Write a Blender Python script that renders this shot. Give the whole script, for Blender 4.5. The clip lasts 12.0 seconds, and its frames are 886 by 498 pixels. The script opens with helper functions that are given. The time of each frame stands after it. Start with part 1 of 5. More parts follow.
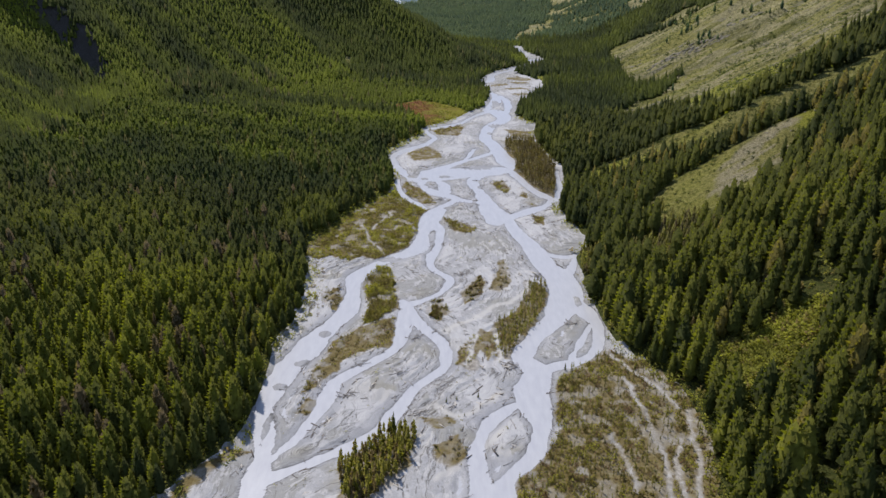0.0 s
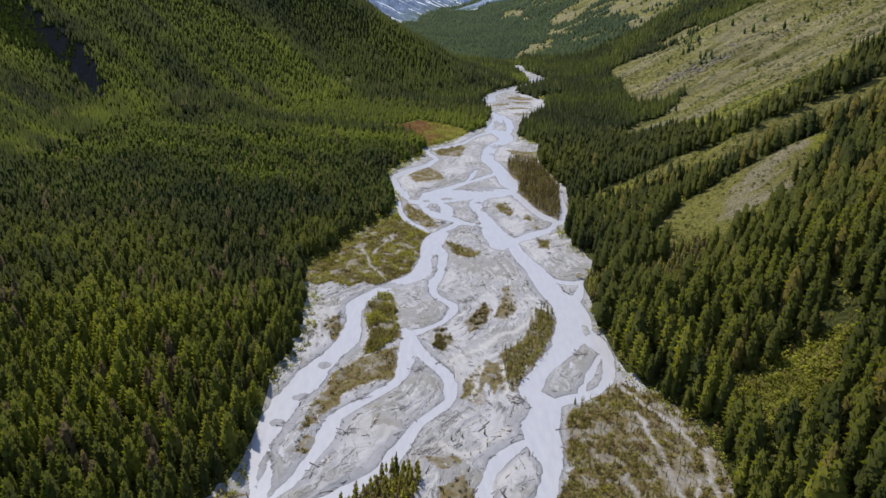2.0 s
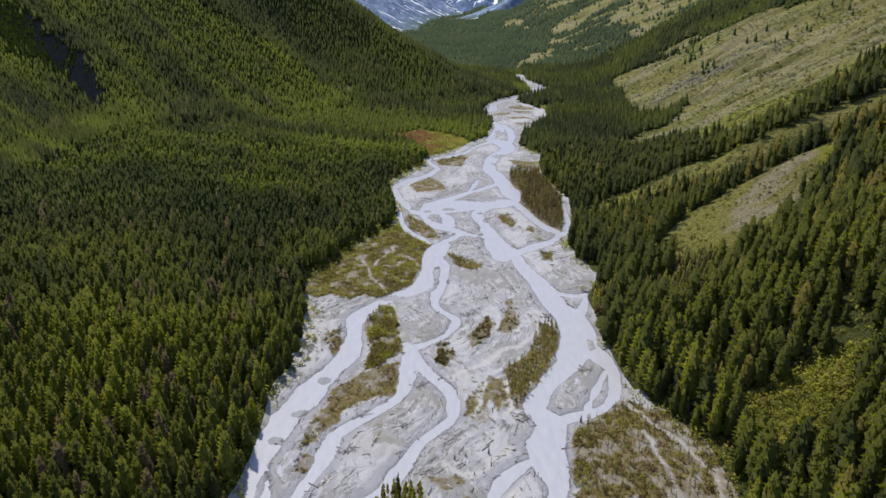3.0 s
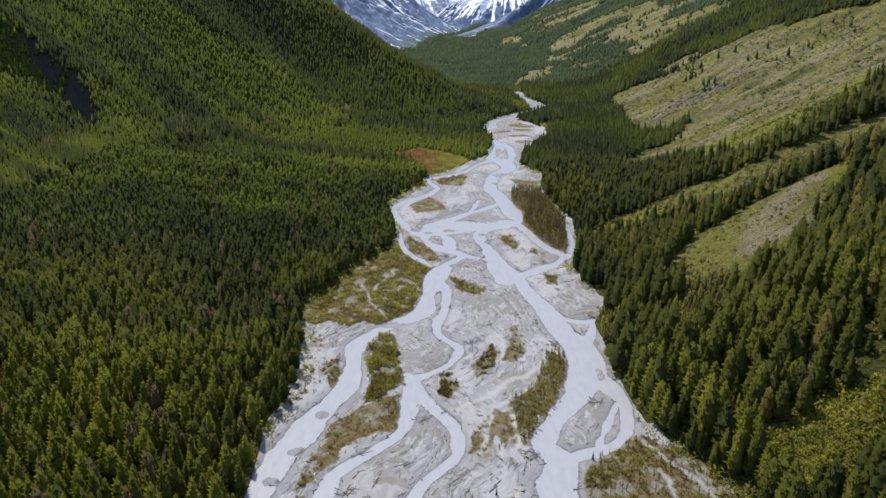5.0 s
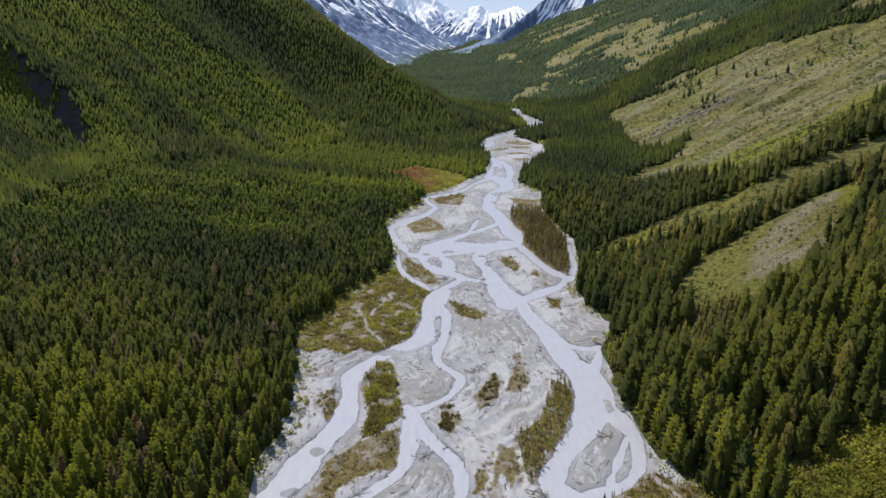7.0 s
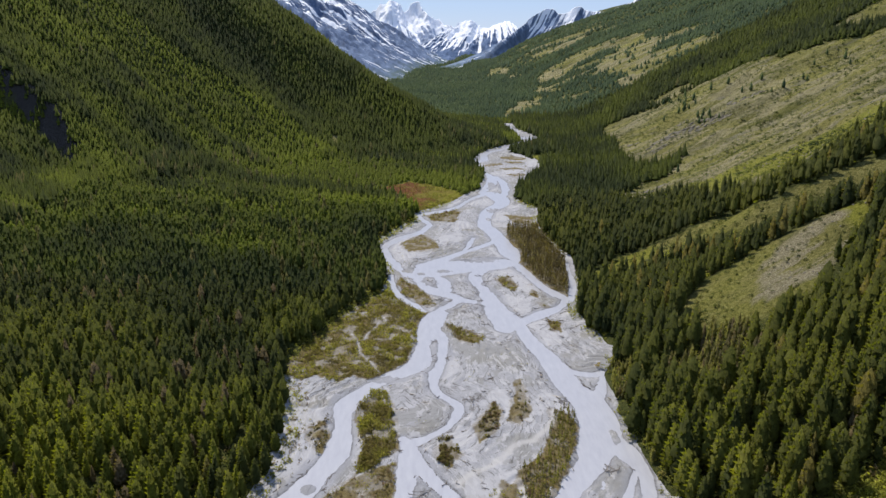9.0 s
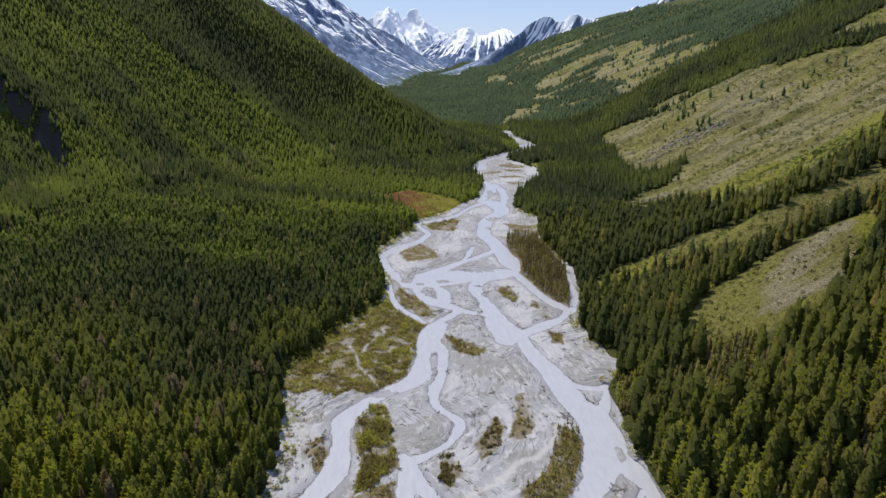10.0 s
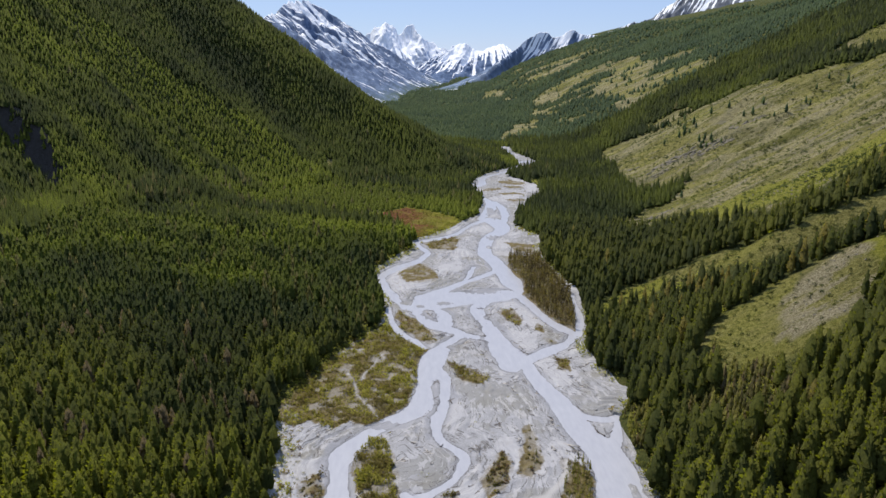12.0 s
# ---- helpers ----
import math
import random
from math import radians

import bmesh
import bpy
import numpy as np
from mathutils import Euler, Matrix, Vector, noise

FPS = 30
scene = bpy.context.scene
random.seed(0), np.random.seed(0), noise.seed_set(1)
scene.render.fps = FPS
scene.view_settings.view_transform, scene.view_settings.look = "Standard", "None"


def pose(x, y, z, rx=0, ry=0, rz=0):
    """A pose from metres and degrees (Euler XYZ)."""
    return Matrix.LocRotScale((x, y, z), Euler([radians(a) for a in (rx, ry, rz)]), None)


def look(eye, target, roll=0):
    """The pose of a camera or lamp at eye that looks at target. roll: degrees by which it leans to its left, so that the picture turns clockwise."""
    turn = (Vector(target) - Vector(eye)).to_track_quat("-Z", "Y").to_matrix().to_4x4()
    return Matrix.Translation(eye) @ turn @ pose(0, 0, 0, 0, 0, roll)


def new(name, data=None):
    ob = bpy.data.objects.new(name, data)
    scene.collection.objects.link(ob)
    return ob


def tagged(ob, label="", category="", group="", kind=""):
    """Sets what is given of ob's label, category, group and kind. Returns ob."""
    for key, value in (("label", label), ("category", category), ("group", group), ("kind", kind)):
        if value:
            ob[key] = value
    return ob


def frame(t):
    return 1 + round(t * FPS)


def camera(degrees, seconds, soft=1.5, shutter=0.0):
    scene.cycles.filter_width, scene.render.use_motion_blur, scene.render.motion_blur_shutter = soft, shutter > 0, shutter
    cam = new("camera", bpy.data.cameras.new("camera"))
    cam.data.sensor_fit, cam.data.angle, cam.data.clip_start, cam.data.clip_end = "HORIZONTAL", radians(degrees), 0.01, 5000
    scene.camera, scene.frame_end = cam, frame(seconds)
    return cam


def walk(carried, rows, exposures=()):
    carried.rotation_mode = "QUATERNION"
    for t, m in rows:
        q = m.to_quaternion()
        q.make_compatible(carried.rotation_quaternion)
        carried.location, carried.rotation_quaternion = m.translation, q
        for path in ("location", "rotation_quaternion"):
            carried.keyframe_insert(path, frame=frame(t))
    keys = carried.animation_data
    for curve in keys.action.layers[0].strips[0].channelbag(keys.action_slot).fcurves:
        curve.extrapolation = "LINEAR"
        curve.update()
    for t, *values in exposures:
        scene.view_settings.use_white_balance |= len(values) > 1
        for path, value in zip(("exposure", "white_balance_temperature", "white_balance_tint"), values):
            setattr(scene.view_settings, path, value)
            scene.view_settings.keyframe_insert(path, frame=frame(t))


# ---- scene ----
cam = camera(62.5, 12.0)
PATH = [
    (0, (6.532, -21.808, 140.485), (6.554, -19.956, 139.731), 0.3),
    (0.5, (6.098, -19.128, 140.488), (6.121, -17.271, 139.746), 0.3),
    (1, (5.617, -16.46, 140.481), (5.64, -14.599, 139.75), 0.4),
    (1.5, (5.115, -13.793, 140.456), (5.138, -11.927, 139.735), 0.4),
    (2, (4.606, -11.052, 140.423), (4.631, -9.182, 139.713), 0.4),
    (2.5, (4.119, -8.253, 140.383), (4.144, -6.379, 139.683), 0.5),
    (3, (3.654, -5.347, 140.346), (3.679, -3.47, 139.657), 0.5),
    (5, (1.821, 6.981, 140.113), (1.852, 8.873, 139.465), 0.4),
    (5.5, (1.39, 10.085, 140.07), (1.422, 11.981, 139.432), 0.4),
    (6, (0.925, 13.282, 140.032), (0.961, 15.181, 139.405), 0.4),
    (6.5, (0.414, 16.484, 139.982), (0.454, 18.386, 139.364), 0.4),
    (7, (-0.064, 19.709, 139.929), (-0.02, 21.614, 139.321), 0.4),
    (9, (-2.008, 32.998, 139.513), (-1.941, 34.914, 138.94), 0.5),
    (9.5, (-2.558, 36.327, 139.46), (-2.487, 38.244, 138.897), 0.5),
    (10, (-3.15, 39.711, 139.422), (-3.075, 41.631, 138.867), 0.6),
    (10.5, (-3.746, 43.165, 139.399), (-3.668, 45.087, 138.854), 0.6),
    (11, (-4.315, 46.635, 139.383), (-4.234, 48.56, 138.847), 0.6),
    (11.5, (-4.808, 50.11, 139.372), (-4.724, 52.037, 138.845), 0.7),
    (12, (-5.294, 53.585, 139.383), (-5.209, 55.515, 138.866), 0.7),
]
walk(cam, [(t, look(eye, target, roll)) for t, eye, target, roll in PATH])

# ---- daylight: high sun beyond the head of the valley, clear sky ----
SUN_UP, SUN_TURN = radians(54), radians(-29)
world = bpy.data.worlds.new("world")
scene.world = world
world.use_nodes = True
wn = world.node_tree.nodes
sky = wn.new("ShaderNodeTexSky")
sky.sky_type, sky.sun_disc = "NISHITA", False
sky.sun_elevation, sky.sun_rotation = SUN_UP, SUN_TURN
sky.altitude, sky.air_density, sky.dust_density, sky.ozone_density = 2500, 1.0, 0.0, 3.0
wn["Background"].inputs["Strength"].default_value = 0.15
# flat blue added over the sky texture: dimmer horizon, more fill light
flat_blue = wn.new("ShaderNodeMix")
flat_blue.data_type = "RGBA"
flat_blue.inputs[0].default_value = 0.84
flat_blue.inputs[7].default_value = (1.62, 2.12, 3.4, 1)
world.node_tree.links.new(sky.outputs[0], flat_blue.inputs[6])
world.node_tree.links.new(flat_blue.outputs[2], wn["Background"].inputs["Color"])
sun = new("sun", bpy.data.lights.new("sun", "SUN"))
sun.data.energy, sun.data.angle, sun.data.color = 3.4, radians(0.53), (1.0, 0.93, 0.83)
sun.matrix_world = look((0, 0, 400), (-math.cos(SUN_UP) * math.sin(SUN_TURN), -math.cos(SUN_UP) * math.cos(SUN_TURN), 400 - math.sin(SUN_UP)))
scene.view_settings.exposure = 0.53

# ---- materials ----
def material(name, rough=0.9, spec=0.2):
    """A node material with its Principled shader; returns material, nodes, link function and shader."""
    m = bpy.data.materials.new(name)
    m.use_nodes = True
    n = m.node_tree.nodes
    b = n["Principled BSDF"]
    b.inputs["Roughness"].default_value, b.inputs["Specular IOR Level"].default_value = rough, spec
    return m, n, m.node_tree.links.new, b


def noise_node(n, link, scale, detail=4.0, rough=0.55, stretch=(1, 1, 1)):
    co = n.new("ShaderNodeTexCoord")
    mp = n.new("ShaderNodeMapping")
    mp.inputs["Scale"].default_value = stretch
    t = n.new("ShaderNodeTexNoise")
    t.inputs["Scale"].default_value, t.inputs["Detail"].default_value, t.inputs["Roughness"].default_value = scale, detail, rough
    link(co.outputs["Object"], mp.inputs[0])
    link(mp.outputs[0], t.inputs["Vector"])
    return t.outputs["Fac"]


def ramp_node(n, link, fac, stops):
    r = n.new("ShaderNodeValToRGB")
    e = r.color_ramp.elements
    while len(e) < len(stops):
        e.new(0.5)
    for el, (p, c) in zip(e, stops):
        el.position, el.color = p, (*c, 1)
    link(fac, r.inputs[0])
    return r.outputs["Color"]


def mix_node(n, link, fac, a, b, mode="MIX"):
    m = n.new("ShaderNodeMix")
    m.data_type, m.blend_type = "RGBA", mode
    for socket, v in ((m.inputs[0], fac), (m.inputs[6], a), (m.inputs[7], b)):
        if isinstance(v, (int, float)):
            socket.default_value = v
        elif isinstance(v, tuple):
            socket.default_value = (*v, 1)
        else:
            link(v, socket)
    return m.outputs[2]


def math_node(n, link, op, a, b=0.0, clamp=False):
    m = n.new("ShaderNodeMath")
    m.operation, m.use_clamp = op, clamp
    for socket, v in zip(m.inputs, (a, b)):
        if isinstance(v, (int, float)):
            socket.default_value = v
        else:
            link(v, socket)
    return m.outputs[0]


def step_node(n, link, v, lo, hi):
    m = n.new("ShaderNodeMapRange")
    m.interpolation_type = "SMOOTHSTEP"
    m.inputs[1].default_value, m.inputs[2].default_value = lo, hi
    link(v, m.inputs[0])
    return m.outputs[0]


def attr_node(n, name):
    a = n.new("ShaderNodeAttribute")
    a.attribute_name = name
    return a.outputs["Fac"]


def bump_node(n, link, shader, height, strength, distance):
    b = n.new("ShaderNodeBump")
    b.inputs["Strength"].default_value, b.inputs["Distance"].default_value = strength, distance
    link(height, b.inputs["Height"])
    link(b.outputs[0], shader.inputs["Normal"])


def gravel_material():
    """Pebbles and silt: streaks follow the old shorelines, scattered patches are darker and browner."""
    m, n, link, b = material("river_gravel", 0.95, 0.15)
    fine, mid, big = noise_node(n, link, 1.6, 9, 0.85), noise_node(n, link, 0.2, 6, 0.65), noise_node(n, link, 0.035, 4, 0.55)
    co = n.new("ShaderNodeTexCoord")
    sep, join = n.new("ShaderNodeSeparateXYZ"), n.new("ShaderNodeCombineXYZ")
    link(co.outputs["Object"], sep.inputs[0])
    link(math_node(n, link, "MULTIPLY", attr_node(n, "shore"), 0.7), join.inputs[0])
    link(math_node(n, link, "MULTIPLY", sep.outputs[0], 0.09), join.inputs[1])
    link(math_node(n, link, "MULTIPLY", sep.outputs[1], 0.09), join.inputs[2])
    flow = n.new("ShaderNodeTexNoise")
    flow.inputs["Scale"].default_value, flow.inputs["Detail"].default_value, flow.inputs["Roughness"].default_value = 0.9, 6, 0.72
    link(join.outputs[0], flow.inputs["Vector"])
    flow = flow.outputs["Fac"]
    lined = step_node(n, link, noise_node(n, link, 0.07, 3, 0.5), 0.46, 0.6)
    dry = ramp_node(n, link, fine, [(0.3, (0.125, 0.125, 0.132)), (0.43, (0.262, 0.262, 0.272)), (0.57, (0.325, 0.325, 0.336)), (0.7, (0.49, 0.487, 0.497))])
    dry = mix_node(n, link, math_node(n, link, "MULTIPLY", step_node(n, link, mid, 0.53, 0.6), 0.35), dry, (0.2, 0.2, 0.208))
    dry = mix_node(n, link, math_node(n, link, "MULTIPLY", step_node(n, link, noise_node(n, link, 0.11, 7, 0.7), 0.54, 0.63), 0.75), dry, (0.35, 0.349, 0.363))
    dry = mix_node(n, link, math_node(n, link, "MULTIPLY", math_node(n, link, "MULTIPLY", step_node(n, link, flow, 0.52, 0.6), 0.2), lined), dry, (0.15, 0.143, 0.14))
    dry = mix_node(n, link, math_node(n, link, "MULTIPLY", math_node(n, link, "MULTIPLY", step_node(n, link, flow, 0.61, 0.66), 0.35), lined), dry, (0.06, 0.053, 0.045))
    dry = mix_node(n, link, math_node(n, link, "MULTIPLY", step_node(n, link, math_node(n, link, "ADD", math_node(n, link, "MULTIPLY", big, 0.7), math_node(n, link, "MULTIPLY", fine, 0.3)), 0.52, 0.6), 0.55), dry, (0.19, 0.175, 0.13))
    # thin dark rivulet beds and debris lines, most of them along the flow
    def vein(field, wide, scale, where, strong=0.85):
        field = math_node(n, link, "ADD", field, math_node(n, link, "MULTIPLY", math_node(n, link, "SUBTRACT", fine, 0.5), 0.09))
        off = math_node(n, link, "ABSOLUTE", math_node(n, link, "SUBTRACT", field, 0.5))
        mask = step_node(n, link, noise_node(n, link, scale, 3, 0.6), where, where + 0.08)
        return math_node(n, link, "MULTIPLY", math_node(n, link, "MULTIPLY", step_node(n, link, off, wide, wide * 0.4), mask), strong)

    for k, (scale, wide, where) in enumerate(((0.3, 0.013, 0.5), (0.55, 0.012, 0.58))):
        lines = n.new("ShaderNodeTexNoise")
        lines.inputs["Scale"].default_value, lines.inputs["Detail"].default_value, lines.inputs["Roughness"].default_value = scale, 4, 0.6
        link(join.outputs[0], lines.inputs["Vector"])
        dry = mix_node(n, link, vein(lines.outputs["Fac"], wide, 0.05 + 0.04 * k, where), dry, (0.1, 0.094, 0.088))
    dry = mix_node(n, link, vein(noise_node(n, link, 0.05, 3, 0.5, (1.0, 0.5, 1)), 0.006, 0.04, 0.5), dry, (0.1, 0.092, 0.084))
    # thin dark lines that follow the shores
    for often, far_off, where in ((0.16, 0.0, 0.44), (0.27, 7.0, 0.5), (0.45, 13.0, 0.54)):
        v = math_node(n, link, "ADD", math_node(n, link, "MULTIPLY", attr_node(n, "shore"), often), math_node(n, link, "MULTIPLY", noise_node(n, link, 0.16, 4, 0.6, (1, 0.6, 1)), 1.1 + 0.01 * far_off))
        off = math_node(n, link, "ABSOLUTE", math_node(n, link, "SUBTRACT", math_node(n, link, "FRACT", v), 0.5))
        mask = step_node(n, link, noise_node(n, link, 0.06 + 0.002 * far_off, 4, 0.65), where, where + 0.05)
        line = math_node(n, link, "MULTIPLY", step_node(n, link, off, 0.26 * often, 0.1 * often), mask)
        dry = mix_node(n, link, math_node(n, link, "MULTIPLY", line, 0.72), dry, (0.09, 0.084, 0.078))
    terrace = noise_node(n, link, 0.028, 5, 0.55, (1.0, 0.6, 1))
    dry = mix_node(n, link, math_node(n, link, "MULTIPLY", step_node(n, link, terrace, 0.54, 0.55), 0.6), dry, mix_node(n, link, fine, (0.13, 0.128, 0.12), (0.3, 0.295, 0.28)))
    dry = mix_node(n, link, math_node(n, link, "MULTIPLY", step_node(n, link, terrace, 0.46, 0.45), 0.55), dry, (0.41, 0.407, 0.42))
    pale = step_node(n, link, noise_node(n, link, 0.3, 6, 0.65, (1.0, 0.5, 1)), 0.56, 0.62)
    dry = mix_node(n, link, math_node(n, link, "MULTIPLY", pale, 0.6), dry, (0.41, 0.405, 0.415))
    sand = ramp_node(n, link, noise_node(n, link, 0.9, 7, 0.75), [(0.35, (0.12, 0.1, 0.075)), (0.5, (0.22, 0.197, 0.16)), (0.66, (0.38, 0.352, 0.31))])
    dry = mix_node(n, link, math_node(n, link, "MULTIPLY", attr_node(n, "halo"), 0.75), dry, sand)
    silt = n.new("ShaderNodeTexNoise")
    silt.inputs["Scale"].default_value, silt.inputs["Detail"].default_value = 0.6, 3
    link(join.outputs[0], silt.inputs["Vector"])
    dry = mix_node(n, link, vein(silt.outputs["Fac"], 0.03, 0.06, 0.47, 0.6), dry, (0.43, 0.424, 0.426))
    dry = mix_node(n, link, math_node(n, link, "MULTIPLY", attr_node(n, "rill"), 0.75), dry, mix_node(n, link, fine, (0.33, 0.32, 0.31), (0.5, 0.485, 0.47)))
    wet = mix_node(n, link, fine, (0.15, 0.154, 0.172), (0.32, 0.325, 0.35))
    col = mix_node(n, link, attr_node(n, "damp"), dry, wet)
    col = mix_node(n, link, attr_node(n, "rim"), col, (0.1, 0.098, 0.1))
    soil = ramp_node(n, link, noise_node(n, link, 0.55, 6, 0.75), [(0.3, (0.06, 0.046, 0.02)), (0.5, (0.13, 0.1, 0.042)), (0.64, (0.17, 0.145, 0.075)), (0.78, (0.24, 0.215, 0.15))])
    link(mix_node(n, link, attr_node(n, "turf"), col, soil), b.inputs["Base Color"])
    bump_node(n, link, b, math_node(n, link, "ADD", fine, math_node(n, link, "MULTIPLY", flow, 0.25)), 0.7, 0.3)
    return m


def water_material():
    m, n, link, b = material("milky_water", 0.28, 0.5)
    streaks = noise_node(n, link, 0.3, 4, 0.6, (1.6, 0.4, 1))
    col = ramp_node(n, link, streaks, [(0.3, (0.335, 0.34, 0.375)), (0.7, (0.385, 0.39, 0.42))])
    link(col, b.inputs["Base Color"])
    b.inputs["IOR"].default_value = 1.33
    bump_node(n, link, b, noise_node(n, link, 1.1, 4, 0.6), 0.25, 0.12)
    return m


def ground_material():
    """Forest floor, grass and scree, told apart by the plan of the meadows."""
    m, n, link, b = material("valley_ground", 0.95, 0.1)
    fine, mid, wide = noise_node(n, link, 0.6, 7, 0.75), noise_node(n, link, 0.06, 6, 0.65), noise_node(n, link, 0.016, 5, 0.6)
    floor = ramp_node(n, link, fine, [(0.3, (0.03, 0.04, 0.012)), (0.5, (0.065, 0.075, 0.02)), (0.7, (0.12, 0.11, 0.04))])
    grass = ramp_node(n, link, fine, [(0.32, (0.062, 0.058, 0.016)), (0.5, (0.168, 0.157, 0.047)), (0.66, (0.275, 0.255, 0.1))])
    lush = ramp_node(n, link, fine, [(0.3, (0.08, 0.085, 0.012)), (0.5, (0.175, 0.178, 0.026)), (0.7, (0.27, 0.255, 0.055))])
    streak = noise_node(n, link, 0.05, 7, 0.68, (0.3, 1, 0.3))
    damp = step_node(n, link, math_node(n, link, "ADD", math_node(n, link, "MULTIPLY", streak, 0.5), math_node(n, link, "MULTIPLY", wide, 0.5)), 0.47, 0.57)
    grass = mix_node(n, link, math_node(n, link, "MULTIPLY", damp, 0.45), grass, lush)
    scree = ramp_node(n, link, noise_node(n, link, 0.8, 8, 0.8), [(0.34, (0.045, 0.04, 0.021)), (0.44, (0.145, 0.132, 0.07)), (0.54, (0.265, 0.236, 0.128)), (0.63, (0.46, 0.415, 0.265))])
    rust = ramp_node(n, link, math_node(n, link, "ADD", attr_node(n, "rust"), math_node(n, link, "MULTIPLY", math_node(n, link, "SUBTRACT", mid, 0.5), 1.1)),
                     [(0.5, (0.2, 0.19, 0.025)), (0.74, (0.17, 0.14, 0.028)), (0.88, (0.17, 0.07, 0.032)), (1.0, (0.13, 0.045, 0.025))])
    speck = math_node(n, link, "MULTIPLY", math_node(n, link, "SUBTRACT", fine, 0.5), 0.22)
    bare = math_node(n, link, "ADD", math_node(n, link, "ADD", math_node(n, link, "MULTIPLY", streak, 0.65), math_node(n, link, "MULTIPLY", noise_node(n, link, 0.013, 4, 0.6), 0.35)), speck)
    bare = math_node(n, link, "MULTIPLY", attr_node(n, "scree"), step_node(n, link, bare, 0.475, 0.53))
    slabs = math_node(n, link, "MULTIPLY", attr_node(n, "scree"), step_node(n, link, noise_node(n, link, 0.1, 7, 0.75, (0.28, 1, 0.28)), 0.56, 0.61))
    swale = math_node(n, link, "MULTIPLY", attr_node(n, "scree"), step_node(n, link, noise_node(n, link, 0.03, 6, 0.68, (0.35, 1, 0.35)), 0.55, 0.62))
    col = mix_node(n, link, attr_node(n, "meadow"), floor, grass)
    col = mix_node(n, link, math_node(n, link, "MULTIPLY", bare, 0.85), col, scree)
    col = mix_node(n, link, math_node(n, link, "MULTIPLY", swale, 0.85), col, mix_node(n, link, fine, (0.045, 0.05, 0.01), (0.18, 0.172, 0.045)))
    col = mix_node(n, link, math_node(n, link, "MULTIPLY", slabs, 0.6), col, mix_node(n, link, fine, (0.08, 0.074, 0.06), (0.28, 0.258, 0.2)))
    # broad lighter and darker bands, stretched down the slope
    tone_bands = ramp_node(n, link, noise_node(n, link, 0.035, 6, 0.7, (0.4, 1, 0.4)), [(0.36, (0.6, 0.62, 0.55)), (0.52, (1.0, 1.0, 1.0)), (0.66, (1.2, 1.18, 1.12))])
    col = mix_node(n, link, attr_node(n, "scree"), col, mix_node(n, link, 1.0, col, tone_bands, "MULTIPLY"))
    stones = ramp_node(n, link, noise_node(n, link, 1.1, 6, 0.8), [(0.36, (0.06, 0.05, 0.028)), (0.46, (0.19, 0.167, 0.1)), (0.6, (0.37, 0.33, 0.22))])
    patchy = step_node(n, link, math_node(n, link, "ADD", streak, speck), 0.42, 0.5)
    col = mix_node(n, link, math_node(n, link, "MULTIPLY", math_node(n, link, "MULTIPLY", attr_node(n, "rubble"), patchy), 0.85), col, stones)
    col = mix_node(n, link, attr_node(n, "lush"), col, lush)
    dots = step_node(n, link, noise_node(n, link, 0.3, 4, 0.65), 0.61, 0.66)
    col = mix_node(n, link, math_node(n, link, "MULTIPLY", math_node(n, link, "MULTIPLY", dots, attr_node(n, "meadow")), 0.45), col, (0.055, 0.06, 0.018))
    col = mix_node(n, link, math_node(n, link, "GREATER_THAN", attr_node(n, "rust"), 0.3), col, rust)
    # dark rock, darkened further for the shade on the crag's face
    col = mix_node(n, link, attr_node(n, "crag"), col, mix_node(n, link, fine, (0.03, 0.028, 0.026), (0.09, 0.083, 0.076)))
    link(col, b.inputs["Base Color"])
    bump_node(n, link, b, math_node(n, link, "ADD", fine, mid), 1.0, 2.2)
    return m


def foliage_material(name, dark, light, old, old_from=0.93, patch=0.011, share=0.25):
    m, n, link, b = material(name, 0.8, 0.15)
    per = attr_node(n, "tint")
    per = math_node(n, link, "ADD", per, math_node(n, link, "MULTIPLY", math_node(n, link, "LESS_THAN", per, 0.002), n.new("ShaderNodeObjectInfo").outputs["Random"]))
    stand = step_node(n, link, noise_node(n, link, patch, 4, 0.6), 0.38, 0.62)
    f = math_node(n, link, "ADD", math_node(n, link, "MULTIPLY", per, 1 - share), math_node(n, link, "MULTIPLY", stand, share))
    col = ramp_node(n, link, f, [(0.12, dark), (0.5, tuple((a + c) / 2 for a, c in zip(dark, light))), (0.88, light)])
    col = mix_node(n, link, step_node(n, link, per, old_from, old_from + 0.05), col, old)
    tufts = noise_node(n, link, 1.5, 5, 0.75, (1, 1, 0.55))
    # low spots of the tuft noise go near black: shade between tufts painted in
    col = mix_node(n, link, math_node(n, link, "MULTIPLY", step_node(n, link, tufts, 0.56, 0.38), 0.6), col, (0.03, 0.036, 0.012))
    bump_node(n, link, b, tufts, 0.8, 0.5)
    link(col, b.inputs["Base Color"])
    through_leaf = n.new("ShaderNodeBsdfTranslucent")
    link(mix_node(n, link, 1.0, col, (1.7, 1.8, 0.7), "MULTIPLY"), through_leaf.inputs["Color"])
    both = n.new("ShaderNodeMixShader")
    both.inputs[0].default_value = 0.48
    link(b.outputs[0], both.inputs[1])
    link(through_leaf.outputs[0], both.inputs[2])
    link(both.outputs[0], n["Material Output"].inputs["Surface"])
    return m


def bark_material(name, a, c):
    m, n, link, b = material(name, 0.9, 0.1)
    link(mix_node(n, link, noise_node(n, link, 6, 4, 0.6, (1, 1, 0.2)), a, c), b.inputs["Base Color"])
    return m


